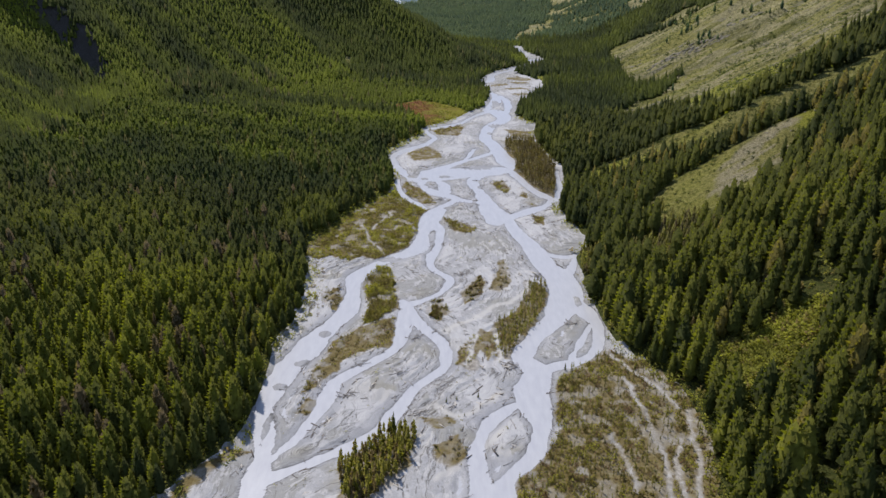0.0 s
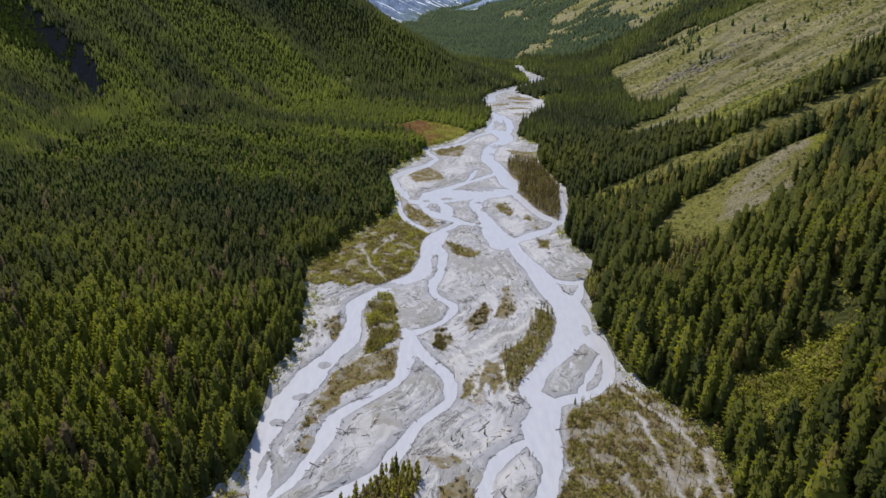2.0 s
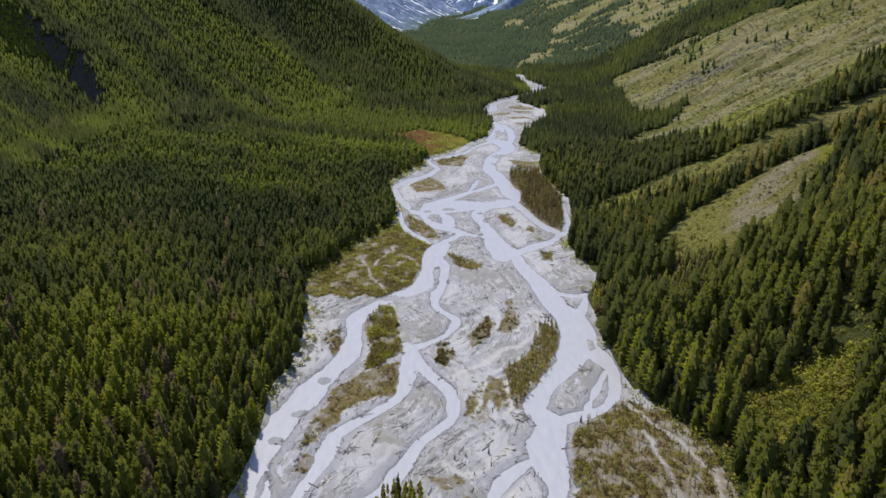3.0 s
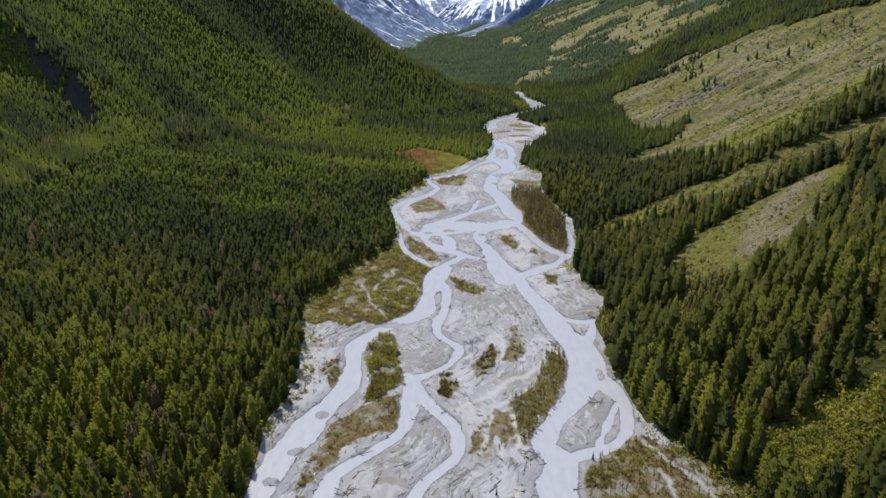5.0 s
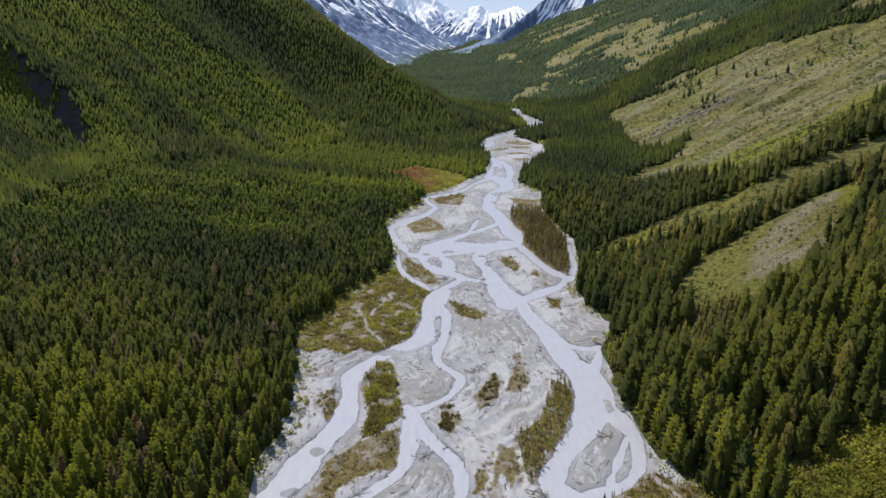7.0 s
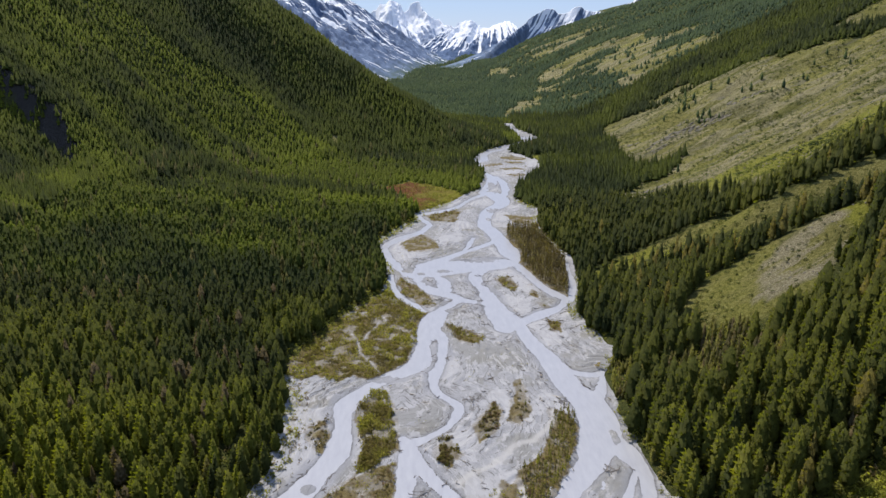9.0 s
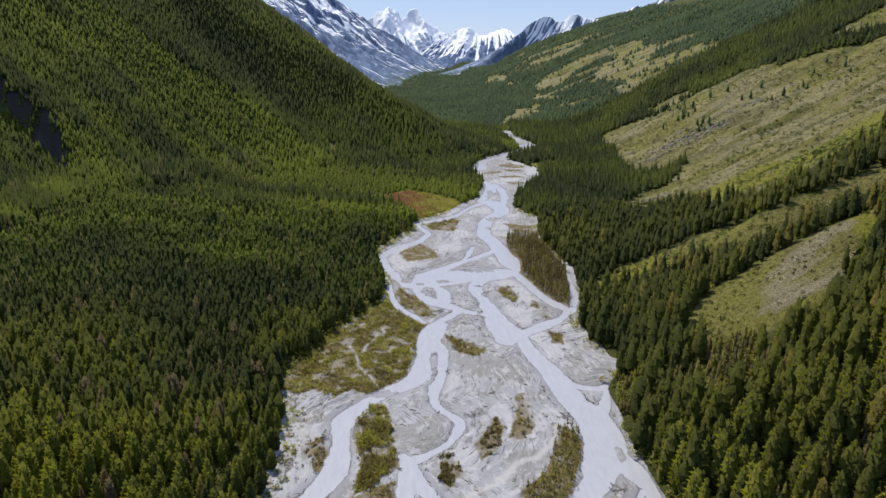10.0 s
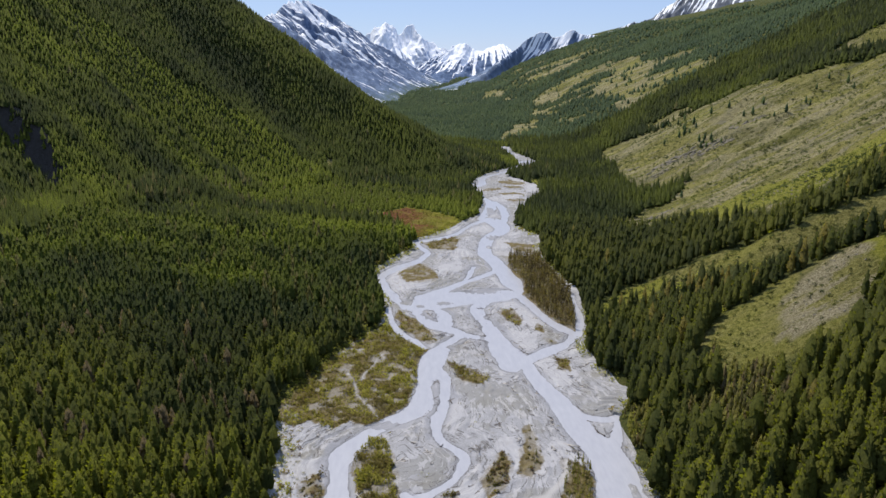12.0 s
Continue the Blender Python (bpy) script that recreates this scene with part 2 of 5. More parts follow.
def mountain_material(name, rock_a, rock_b, snow_line, patchy, green_to, lie=0.8):
    """Bare rock with snow lying above and in the gullies."""
    m, n, link, b = material(name, 0.9, 0.15)
    sep = n.new("ShaderNodeSeparateXYZ")
    geo = n.new("ShaderNodeNewGeometry")
    link(geo.outputs["Position"], sep.inputs[0])
    rib = noise_node(n, link, 0.03, 10, 0.75, (1.0, 0.45, 0.5))
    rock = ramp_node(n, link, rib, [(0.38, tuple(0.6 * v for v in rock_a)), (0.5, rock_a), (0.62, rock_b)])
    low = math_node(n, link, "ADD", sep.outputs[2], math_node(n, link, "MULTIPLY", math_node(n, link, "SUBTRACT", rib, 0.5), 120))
    # green mountain feet, their bluish cast is distance haze painted in
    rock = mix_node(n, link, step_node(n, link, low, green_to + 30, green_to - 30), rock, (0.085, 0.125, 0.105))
    up = n.new("ShaderNodeSeparateXYZ")
    link(geo.outputs["Normal"], up.inputs[0])
    join = n.new("ShaderNodeCombineXYZ")
    link(math_node(n, link, "MULTIPLY", attr_node(n, "rib"), 1 / 14), join.inputs[0])
    link(math_node(n, link, "MULTIPLY", attr_node(n, "down"), 1 / 380), join.inputs[1])
    lines = n.new("ShaderNodeTexNoise")
    lines.inputs["Scale"].default_value, lines.inputs["Detail"].default_value, lines.inputs["Roughness"].default_value = 1.0, 3, 0.5
    link(join.outputs[0], lines.inputs["Vector"])
    gully = math_node(n, link, "ADD", math_node(n, link, "MULTIPLY", lines.outputs["Fac"], 0.8), math_node(n, link, "ADD", math_node(n, link, "MULTIPLY", attr_node(n, "gully"), 0.2), 0.07))
    level = math_node(n, link, "ADD", sep.outputs[2], math_node(n, link, "MULTIPLY", math_node(n, link, "SUBTRACT", gully, 0.5), patchy))
    level = math_node(n, link, "ADD", level, math_node(n, link, "MULTIPLY", math_node(n, link, "SUBTRACT", up.outputs[2], 0.8), 260 * lie))
    snow = step_node(n, link, level, snow_line - 7, snow_line + 7)
    link(mix_node(n, link, snow, rock, (0.9, 0.92, 0.95)), b.inputs["Base Color"])
    bump_node(n, link, b, rib, 0.7, 9)
    return m


GRAVEL, WATER, GROUND = gravel_material(), water_material(), ground_material()
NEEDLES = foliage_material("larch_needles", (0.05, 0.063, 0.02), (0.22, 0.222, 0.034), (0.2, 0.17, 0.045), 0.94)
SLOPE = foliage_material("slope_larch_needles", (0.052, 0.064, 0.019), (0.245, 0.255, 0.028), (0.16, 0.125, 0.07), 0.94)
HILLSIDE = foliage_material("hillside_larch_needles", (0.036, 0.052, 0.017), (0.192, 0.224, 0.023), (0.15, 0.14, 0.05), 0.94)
# conifer green made paler and bluer, with the haze of distance in the colour
HAZED_NEEDLES = foliage_material("hazed_needles", (0.06, 0.1, 0.06), (0.15, 0.2, 0.09), (0.14, 0.18, 0.085))
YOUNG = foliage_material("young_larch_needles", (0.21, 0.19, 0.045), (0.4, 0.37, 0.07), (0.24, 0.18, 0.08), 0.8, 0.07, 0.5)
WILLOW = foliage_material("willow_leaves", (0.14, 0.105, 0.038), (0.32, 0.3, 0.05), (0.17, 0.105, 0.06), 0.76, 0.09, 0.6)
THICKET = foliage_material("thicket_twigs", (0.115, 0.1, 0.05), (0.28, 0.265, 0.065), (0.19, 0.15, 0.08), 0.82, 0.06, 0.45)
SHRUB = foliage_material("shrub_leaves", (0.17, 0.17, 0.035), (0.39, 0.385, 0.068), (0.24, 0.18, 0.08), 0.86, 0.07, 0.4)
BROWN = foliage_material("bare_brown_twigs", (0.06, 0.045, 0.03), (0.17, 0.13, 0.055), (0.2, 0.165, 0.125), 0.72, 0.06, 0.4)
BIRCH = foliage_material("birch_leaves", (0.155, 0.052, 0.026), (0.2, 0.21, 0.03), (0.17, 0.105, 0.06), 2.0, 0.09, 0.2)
BARK = bark_material("larch_bark", (0.09, 0.065, 0.05), (0.2, 0.16, 0.13))
STONE = bark_material("hillside_stone", (0.11, 0.1, 0.08), (0.25, 0.226, 0.175))
STICKS = bark_material("wet_wood", (0.045, 0.038, 0.032), (0.14, 0.12, 0.105))
PALE_WOOD = bark_material("bleached_wood", (0.3, 0.28, 0.26), (0.45, 0.43, 0.4))
DRIFTWOOD = bark_material("driftwood", (0.16, 0.14, 0.125), (0.32, 0.29, 0.26))
# ---- the lie of the land: plan of the river, foot of the slopes, heights ----
BANK_WEST = [(-100, -70), (0, -66), (60, -74), (100, -76), (140, -68.1), (159, -55.8), (176, -52), (213, -52.8), (227, -54.3), (244, -49), (271, -49.6), (313, -55.5),
             (349, -48.8), (381, -37.1), (413, -20.1), (445, -19.8), (493, -28.5), (519, -28.6), (557, -11.4), (576, -3.4), (592, -7), (615, 11.4),
             (639, 27.7), (694, 56), (775, 68.1), (839, 59.7), (892, 70.8), (927, 88.1), (960, 111), (979, 129.2), (1001, 137.7), (1044, 134.8),
             (1098, 134.1), (1166, 125.3), (1500, -22), (2000, -162), (2800, -242)]
BANK_EAST = [(-100, 74), (0, 86), (60, 82), (100, 84), (139, 83.4), (165, 90.2), (193, 90.4), (216, 80), (236, 74.1), (282, 73.1), (317, 77.3), (332, 86.6),
             (362, 80.2), (386, 78.2), (422, 87.9), (449, 91.8), (472, 93.8), (545, 83.3), (610, 93.7), (648, 79.8), (719, 95.3), (775, 120.7),
             (838, 130.9), (872, 122.8), (906, 102.9), (923, 113.3), (952, 130.9), (969, 152.5), (991, 160.9), (1033, 159.9), (1092, 146.3), (1157, 142.4),
             (1500, 158), (2000, 158), (2800, 168)]
FOOT_WEST = [(-200, -300), (241, -305.7), (470, -292.8), (632, -274.5), (729, -165), (813, -80), (884, 5.1), (946, 69), (1020, 71.9), (1165, -5.7),
             (1444, -96.9), (1600, -212), (2000, -400), (2800, -800)]
FOOT_EAST = [(-200, 165), (0, 150), (140, 111.6), (219, 106), (289, 100), (349, 103), (439, 116), (524, 142), (605, 186), (719, 226),
             (819, 239), (927, 238), (974, 238), (1008, 245), (1047, 262), (1131, 272.2), (1400, 238), (1600, 223), (2000, 214), (2500, 235),
             (3000, 290), (4000, 470)]

# where the west slope's sunny spur ends and, behind it, shade-tinted trees begin
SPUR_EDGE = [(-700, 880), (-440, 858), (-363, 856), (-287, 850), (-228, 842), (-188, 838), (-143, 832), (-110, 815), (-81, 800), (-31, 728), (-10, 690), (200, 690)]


def across(table, y):
    """The x of a plan line at y."""
    t = np.array(table, float)
    return np.interp(y, t[:, 0], t[:, 1])


def lattice(i, j, seed):
    h = (i.astype(np.int64) * 374761393 + j.astype(np.int64) * 668265263 + seed * 974711) & 0x7FFFFFFF
    h = ((h ^ (h >> 13)) * 1274126177) & 0x7FFFFFFF
    return ((h ^ (h >> 16)) & 0xFFFF) / 65535.0


def bumps(x, y, size, seed=1, octaves=3):
    """Smooth noise from -1 to 1 with features of the given size."""
    x, y = np.asarray(x, float), np.asarray(y, float)
    total, gain, norm = 0.0, 1.0, 0.0
    for o in range(octaves):
        u, v = x / size * 2 ** o + 17.3 * o, y / size * 2 ** o - 9.1 * o
        i, j = np.floor(u), np.floor(v)
        a, b = u - i, v - j
        a, b = a * a * (3 - 2 * a), b * b * (3 - 2 * b)
        n = (lattice(i, j, seed + o) * (1 - a) * (1 - b) + lattice(i + 1, j, seed + o) * a * (1 - b)
             + lattice(i, j + 1, seed + o) * (1 - a) * b + lattice(i + 1, j + 1, seed + o) * a * b)
        total, norm, gain = total + gain * (2 * n - 1), norm + gain, gain * 0.5
    return total / norm


def soft(d, k):
    """d where positive, fading to nothing below zero over about k metres."""
    return 0.5 * (d + np.sqrt(d * d + k * k))


FOLD_A = [(100, 392), (128, 388), (150, 397), (175, 398), (200, 386), (230, 376), (300, 366)]
FOLD_B = [(110, 492), (150, 484), (180, 466), (210, 440), (250, 424), (320, 410)]
CRAG_LINE = [(-460, 700), (-377, 702), (-342, 692), (-326, 686), (-309, 675), (-296, 664), (-281, 652), (-240, 640)]


# how far down the valley the west side's smaller, lighter-tinted trees reach: x, y
TONGUES = [(-400, 470), (-236, 440), (-188, 418), (-139, 398), (-124, 418), (-99, 432), (-71, 466), (-48, 500), (200, 500)]


def land(x, y):
    """Height of the ground."""
    x, y = np.asarray(x, float), np.asarray(y, float)
    west, east = np.maximum(across(BANK_WEST, y) - x, 0), np.maximum(x - across(BANK_EAST, y), 0)
    bank = 1.2 * (1 - np.exp(-(west + east) / 2.5))
    z = -1.6 + 1.6 * np.clip((west + east) / 1.5, 0, 1) + bank + 0.03 * west + 0.02 * east
    up_w = soft(across(FOOT_WEST, y) - x + 14 * bumps(x, y, 130, 5), 30)
    up_e = soft(x - across(FOOT_EAST, y) + 10 * bumps(x, y, 90, 8), 16)
    up_w, up_e = up_w * np.clip(west / 30, 0, 1), up_e * np.clip(east / 14, 0, 1)
    rise = (0.54 - 0.04 * np.clip((y - 950) / 550, 0, 1)) * up_e
    top = 2500 - 2080 * np.clip((y - 900) / 700, 0, 1)
    z = z + (0.5 + 0.12 * np.clip((y - 800) / 200, 0, 1)) * up_w + top * (1 - np.exp(-rise / top))
    ribs_w = bumps(x * 0.35 + y * 0.9, x * 0.12, 150, 21, 2)
    ribs_e = bumps(y * 0.95 - x * 0.3, x * 0.14, 110, 31, 2)
    z = z + ribs_w * np.minimum(up_w * 0.26, 34) + ribs_e * np.minimum(up_e * 0.16, 16)
    z = z + bumps(x, y, 40, 3) * np.clip((west + east) / 60, 0, 1) * 1.5
    z = z + bumps(x * 0.8 + y * 0.5, y, 34, 35) * np.clip(up_e / 40, 0, 1) * 3.6
    past = y - across(SPUR_EDGE, x)
    z = z + np.clip(up_w / 120, 0, 1) * (9 * np.exp(-((past + 12) / 40) ** 2) - 16 * np.exp(-((past - 75) / 55) ** 2))
    gill = np.clip(1 - 4.5 * np.abs(bumps(y * 0.85 - x * 0.5, x * 0.1 + 500, 75, 37, 2)), 0, 1)
    z = z - 4.5 * gill * np.clip((up_e - 30) / 40, 0, 1) * (y > 280)
    z = z + bumps(x * 0.35 + y * 0.9, x * 0.1, 42, 189, 2) * np.clip(up_w / 60, 0, 1) * 8
    # wooded gullies behind the two grassy ribs of the east slope
    for line, deep, wide in ((FOLD_A, 8, 15), (FOLD_B, 7, 17)):
        off = y - np.interp(x, *np.array(line, float).T)
        z = z - deep * np.exp(-(off / wide) ** 2) * np.clip((up_e - 6) / 30, 0, 1)
    # the crag: a rib of the west slope breaks off along a steep step
    off = y - np.interp(x, *np.array(CRAG_LINE, float).T)
    up = np.clip((x + 420) / 40, 0, 1) * np.clip((-272 - x) / 40, 0, 1)
    z = z - 15 * up * np.clip(0.5 - off / 9, 0, 1) * np.exp(-(np.minimum(off, 0) / 60) ** 2)
    far = np.clip((y - 1000) / 1600, 0, 1)
    return z + 22 * far * far * np.clip((west + east) / 60, 0, 1)

# ---- plan of the braided river: middle lines with their widths ----
LEFT_MAIN = [(-44.6, 140, 5.9), (-45.2, 147.5, 6.8), (-45, 152.4, 6), (-45.2, 160.3, 5.4), (-48.7, 174.6, 6), (-50.2, 184, 6), (-49.7, 190.7, 7.3), (-47.6, 205.1, 9.2), (-45.6, 212.9, 9.6), (-42.8, 221.2, 11.2), (-39.8, 229.9, 10.8), (-35.2, 241.6, 7.7), (-30.6, 254.2, 8.9), (-29.7, 270.7, 7), (-30.9, 282.7, 7.8), (-28.5, 292.2, 8.8), (-22.9, 302.2, 6.1), (-15.7, 310.6, 7.5), (-7.1, 317.9, 8.1), (-1, 327.9, 9.6), (-0.1, 344.1, 6), (2.5, 357.2, 9.9), (4.3, 371.2, 12), (8.2, 384, 9.5)]
BAR_SPLIT = [(6, 364.6, 4.3), (9.1, 352.8, 4.6), (9, 340, 4.2), (7.7, 324, 4), (5.2, 315, 5.5), (3.8, 305.7, 3.9), (6.1, 297.5, 3.9), (10.3, 291.6, 4), (13.7, 285.8, 4.1), (12.3, 279.6, 3.9), (8.6, 271.3, 3), (1.7, 265, 3.9), (-3.1, 261.2, 5.2)]
MID_WEST = [(-7.6, 263.9, 3.3), (-4.9, 255.3, 6.2), (-6.1, 244, 5.5), (-6.4, 234.5, 5.4), (-7.6, 226.3, 4.4), (-10.5, 219.5, 4), (-16.4, 212.9, 4.1), (-20.2, 208.9, 4.1), (-24.8, 203.9, 4.3), (-29, 197.7, 5.2), (-30.1, 190.6, 5.7), (-31, 183.9, 5.1), (-33.5, 176, 3.5), (-35.3, 170.1, 3), (-37.8, 164.4, 3.1), (-40.4, 160.3, 3.1), (-43, 157.1, 3.2)]
MID_EAST = [(-4.4, 254.2, 5.4), (-1.6, 246.5, 5.1), (2.5, 238.2, 4.4), (7.1, 231.2, 4.6), (9.9, 225.4, 4.2), (10.9, 216.9, 4.7), (9.7, 208.9, 5), (5.6, 203.1, 4.1), (-0.3, 195.8, 4.7), (-3, 188.9, 4.7), (-5.6, 182.3, 4.8), (-8.4, 176, 5.2), (-11.6, 170, 4.4), (-17.8, 164.3, 4.4), (-24.1, 159.4, 3.8), (-31.8, 154.4, 3.4), (-37.7, 150.7, 3.3), (-42.7, 147, 3.6)]
EAST_MAIN = [(25.1, 135.7, 7.7), (25.7, 142.9, 7.2), (27.8, 147.7, 3.2), (33.1, 154.2, 5.4), (36.8, 160, 5.9), (39.3, 166.9, 5.8), (40.8, 174.3, 6.9), (39.8, 185.4, 11), (39.7, 192.2, 12.7), (42.2, 199.3, 10.6), (43.5, 206.9, 10.1), (39.2, 214.4, 7.5), (41.2, 221.9, 7.3), (45.2, 229.8, 7.3), (51.1, 239.1, 8), (56.2, 246.5, 9.3), (59.7, 254.2, 12), (63.4, 265, 14.9), (65.3, 276.6, 14.8), (64.7, 289, 14), (60.6, 300.9, 11.6), (58.1, 315.1, 11.7), (55, 332, 9.8), (50.5, 348.6, 7.8), (48.4, 361.9, 7.5), (45.1, 376.2, 8.2), (40.8, 388.2, 7.8), (38.3, 402, 6.8), (37.3, 413.2, 6.3)]
EAST_BAR_WEST_ARM = [(33.5, 185.1, 3.2), (25.9, 177.4, 5), (21.3, 168.4, 4.3), (19.1, 160, 4.2), (19.1, 152.2, 5), (19.5, 144.9, 6.1), (20.2, 136.8, 7.7)]
EAST_BAR_EAST_ARM = [(67.4, 262.3, 7.1), (70.6, 251.1, 8.3), (72.5, 241.5, 5.1), (71.4, 232.1, 4.8), (69.2, 224.5, 4.8), (64.4, 216.8, 3.6), (57.9, 212.3, 4.5), (51.2, 209.6, 5.4), (45.7, 207.2, 5.4)]
EAST_INNER_ARM = [(70.5, 243, 2.1), (66.3, 233.5, 2.4), (62, 224.5, 2.4), (57.7, 215.2, 2.7)]
TRIANGLE_ARM = [(60, 316.6, 5.8), (65.9, 314.4, 4.4), (72.5, 312.9, 4.3), (76.8, 315.1, 1.9), (73.7, 303.7, 3.7), (69.6, 292.9, 4.5)]
CONFLUENCE = [(40.8, 364.6, 9.1), (46.7, 369, 7.8), (54.5, 376.2, 7), (64.3, 384.4, 6.9), (73, 393, 4.8), (77.9, 403.7, 4.5), (75.1, 410.1, 6.5), (69.6, 421, 5.5), (65.8, 434.3, 4.5), (62.2, 452.4, 4.9), (57.8, 467.8, 6.1)]
SPRING_CREEK = [(79.6, 400.5, 3.3), (86.1, 421.7, 2.7), (88.6, 444.4, 2.2), (91.3, 467.6, 2)]
UPPER_MAIN = [(40.6, 363.4, 10.2), (37.7, 376.4, 7.9), (35.3, 389.1, 7.3), (36.1, 401.8, 7.5), (34.6, 416.3, 7.7), (32.3, 430.9, 7.4), (32, 444.8, 7.5), (38.7, 457.6, 8.1), (48.9, 464.7, 12.5), (59.4, 472.1, 4.9), (58.2, 488.9, 12.7), (56.4, 508.3, 11.7), (53.6, 529.4, 10.7), (51.4, 544.9, 10.9), (48.1, 559.8, 10.6), (48.4, 575.6, 10), (52, 595.9, 10.1), (57.9, 613.9, 10.7), (68.3, 633.1, 11.6), (68.8, 653.6, 15.2), (63.1, 673.1, 15.1)]
UPPER_SPLIT = [(62.9, 670.9, 5.9), (54.4, 675.2, 4.5), (65.8, 708.6, 11.1), (70.1, 739.8, 8.7), (69, 762.2, 5.6), (65, 779.9, 4), (64.1, 795.3, 2.9)]
UPPER_EAST = [(68.3, 649.4, 9.1), (75.8, 675.5, 5.8), (78.7, 698.9, 7.2), (78.6, 729.3, 7.5), (74.5, 751, 7.6)]
WEST_LOOP = [(54.6, 666.4, 6.6), (42.5, 649.1, 4.5), (32.5, 625.1, 3.9), (21.8, 610, 6.1), (9.1, 600.9, 7), (-2.7, 592.1, 4.5), (2.6, 575.5, 4.5), (6.1, 562.8, 4.5), (-1, 542, 5.9), (-10.7, 530.8, 7.6), (-19.9, 517.4, 7.5), (-25.2, 502.3, 5.1), (-21.7, 483.6, 5.4), (-16.3, 465.1, 6.3), (-10.8, 451.9, 5.6), (-1.7, 449.9, 19.3), (9.8, 454.7, 21), (21.7, 461.8, 23.7), (32, 464.8, 18.8), (42.7, 470, 14.1), (51.2, 470, 15)]
CROSS_BRAID = [(51.7, 520, 3.4), (43.9, 509.6, 4.3), (34.9, 499.7, 4.7), (27.2, 492.6, 5.2), (19.5, 483.4, 6.1), (10.4, 472.4, 9.5), (1.7, 462.9, 11)]
SMALL_BRAID = [(36.4, 526.7, 2.7), (32.9, 510.9, 2.9), (28.9, 497.3, 2.8)]
LOWER_SHEET = [(-3.4, 442.2, 4.6), (1.2, 425.9, 6.3), (7, 417.4, 8.9), (13.4, 411.5, 8.2), (19.8, 405.9, 4.5), (14.9, 395.9, 5.1), (9.5, 389.4, 5.2), (6, 382.3, 4.5), (3.5, 372.9, 8.8)]
SHEET_LINK = [(7.9, 445, 4.9), (12.2, 432.9, 7.3), (13.1, 418.1, 6)]
BAR_EDGE = [(19.7, 404.3, 5.9), (26.7, 401.1, 5.1), (33.7, 398, 5.8)]
BANK_CREEK = [(-18.4, 445.2, 2.9), (-17.3, 431.4, 2.8), (-13.9, 414.3, 3.1), (-9.3, 403.1, 3.5), (-2.7, 393.9, 3.6), (1.1, 386.6, 2.8)]
FAR_REACH = [(64.1, 795.3, 2.9), (59.8, 814.5, 4.5), (63.9, 835, 4.5), (72.4, 853, 8.6), (74.5, 883.1, 8.9), (83.4, 907.4, 8.2), (97.5, 924.6, 6.4), (118.8, 956.3, 7.8), (138.8, 971, 10.6), (154.4, 995.8, 4.5), (151.8, 1031.8, 14.7), (141, 1026, 13)]
FAR_GLINT = [(141.8, 1112, 6.2), (136.7, 1137.1, 8.4), (131.4, 1163.5, 6.5)]
# the two main arms run on downstream
WEST_TAIL = [(-44.6, 142, 6), (-46, 128, 8), (-38, 100, 9), (-24, 62, 10), (-20, 20, 11), (-30, -30, 12), (-28, -90, 12)]
EAST_TAIL = [(23, 138, 12), (24, 120, 12), (32, 92, 12), (46, 56, 13), (44, 14, 12), (28, -36, 13), (20, -90, 13)]
CHANNELS = [LEFT_MAIN, BAR_SPLIT, MID_WEST, MID_EAST, EAST_MAIN, EAST_BAR_WEST_ARM, EAST_BAR_EAST_ARM, EAST_INNER_ARM, TRIANGLE_ARM, CONFLUENCE, SPRING_CREEK, UPPER_MAIN, UPPER_SPLIT, UPPER_EAST, WEST_LOOP, CROSS_BRAID, SMALL_BRAID, LOWER_SHEET, SHEET_LINK, BAR_EDGE, BANK_CREEK, FAR_REACH, FAR_GLINT, WEST_TAIL, EAST_TAIL]

# ---- plan of the growth on the gravel, and of the open hillsides ----
ISLE_WILLOWS = [(-25.7, 296.8), (-15.0, 298.1), (-12.1, 282.7), (-10.2, 256.9), (-18.8, 243.1), (-23.2, 241.6), (-21.1, 256.9), (-25.2, 276.6)]
ISLE_TURF = [(-31.0, 229.9), (-23.0, 239.2), (-9.8, 249.0), (-7.8, 229.9), (-10.8, 224.6), (-21.1, 219.1), (-28.7, 210.9), (-35.0, 197.7), (-39.7, 190.7), (-36.7, 209.0)]
ISLE_TIP = [(-40.8, 180.8), (-37.5, 188.9), (-30.8, 188.9), (-34.9, 179.2)]
BAR_WILLOWS = [(9.8, 371.2), (20.8, 361.8), (29.2, 352.9), (26.3, 344.2), (15.9, 352.8)]
ROUND_CLUMP = [(5.4, 262.3), (10.3, 265.0), (11.8, 251.6), (7.8, 245.0), (4.2, 254.2)]
MID_CLUMP = [(19.1, 270.7), (27.7, 289.0), (30.5, 282.7), (26.3, 265.0), (20.0, 259.5)]
MID_SPARSE = [(38.3, 305.7), (41.4, 309.3), (41.6, 282.7), (36.7, 270.7), (31.9, 273.6)]
EAST_GROVE = [(49.4, 282.7), (56.8, 279.6), (54.0, 259.5), (43.7, 234.4), (35.3, 216.9), (30.0, 216.9), (31.4, 241.6), (42.5, 254.2)]
FORK_TURF = [(15.2, 221.1), (24.7, 236.8), (31.0, 229.9), (27.5, 212.8), (23.8, 221.1), (18.9, 206.9), (14.5, 210.8)]
YOUNG_GROVE = [(-19.8, 138.1), (-21.5, 152.4), (-15.6, 160.2), (-7.7, 170.0), (0.4, 169.9), (0.6, 160.1), (-4.7, 147.3), (-11.9, 137.0)]
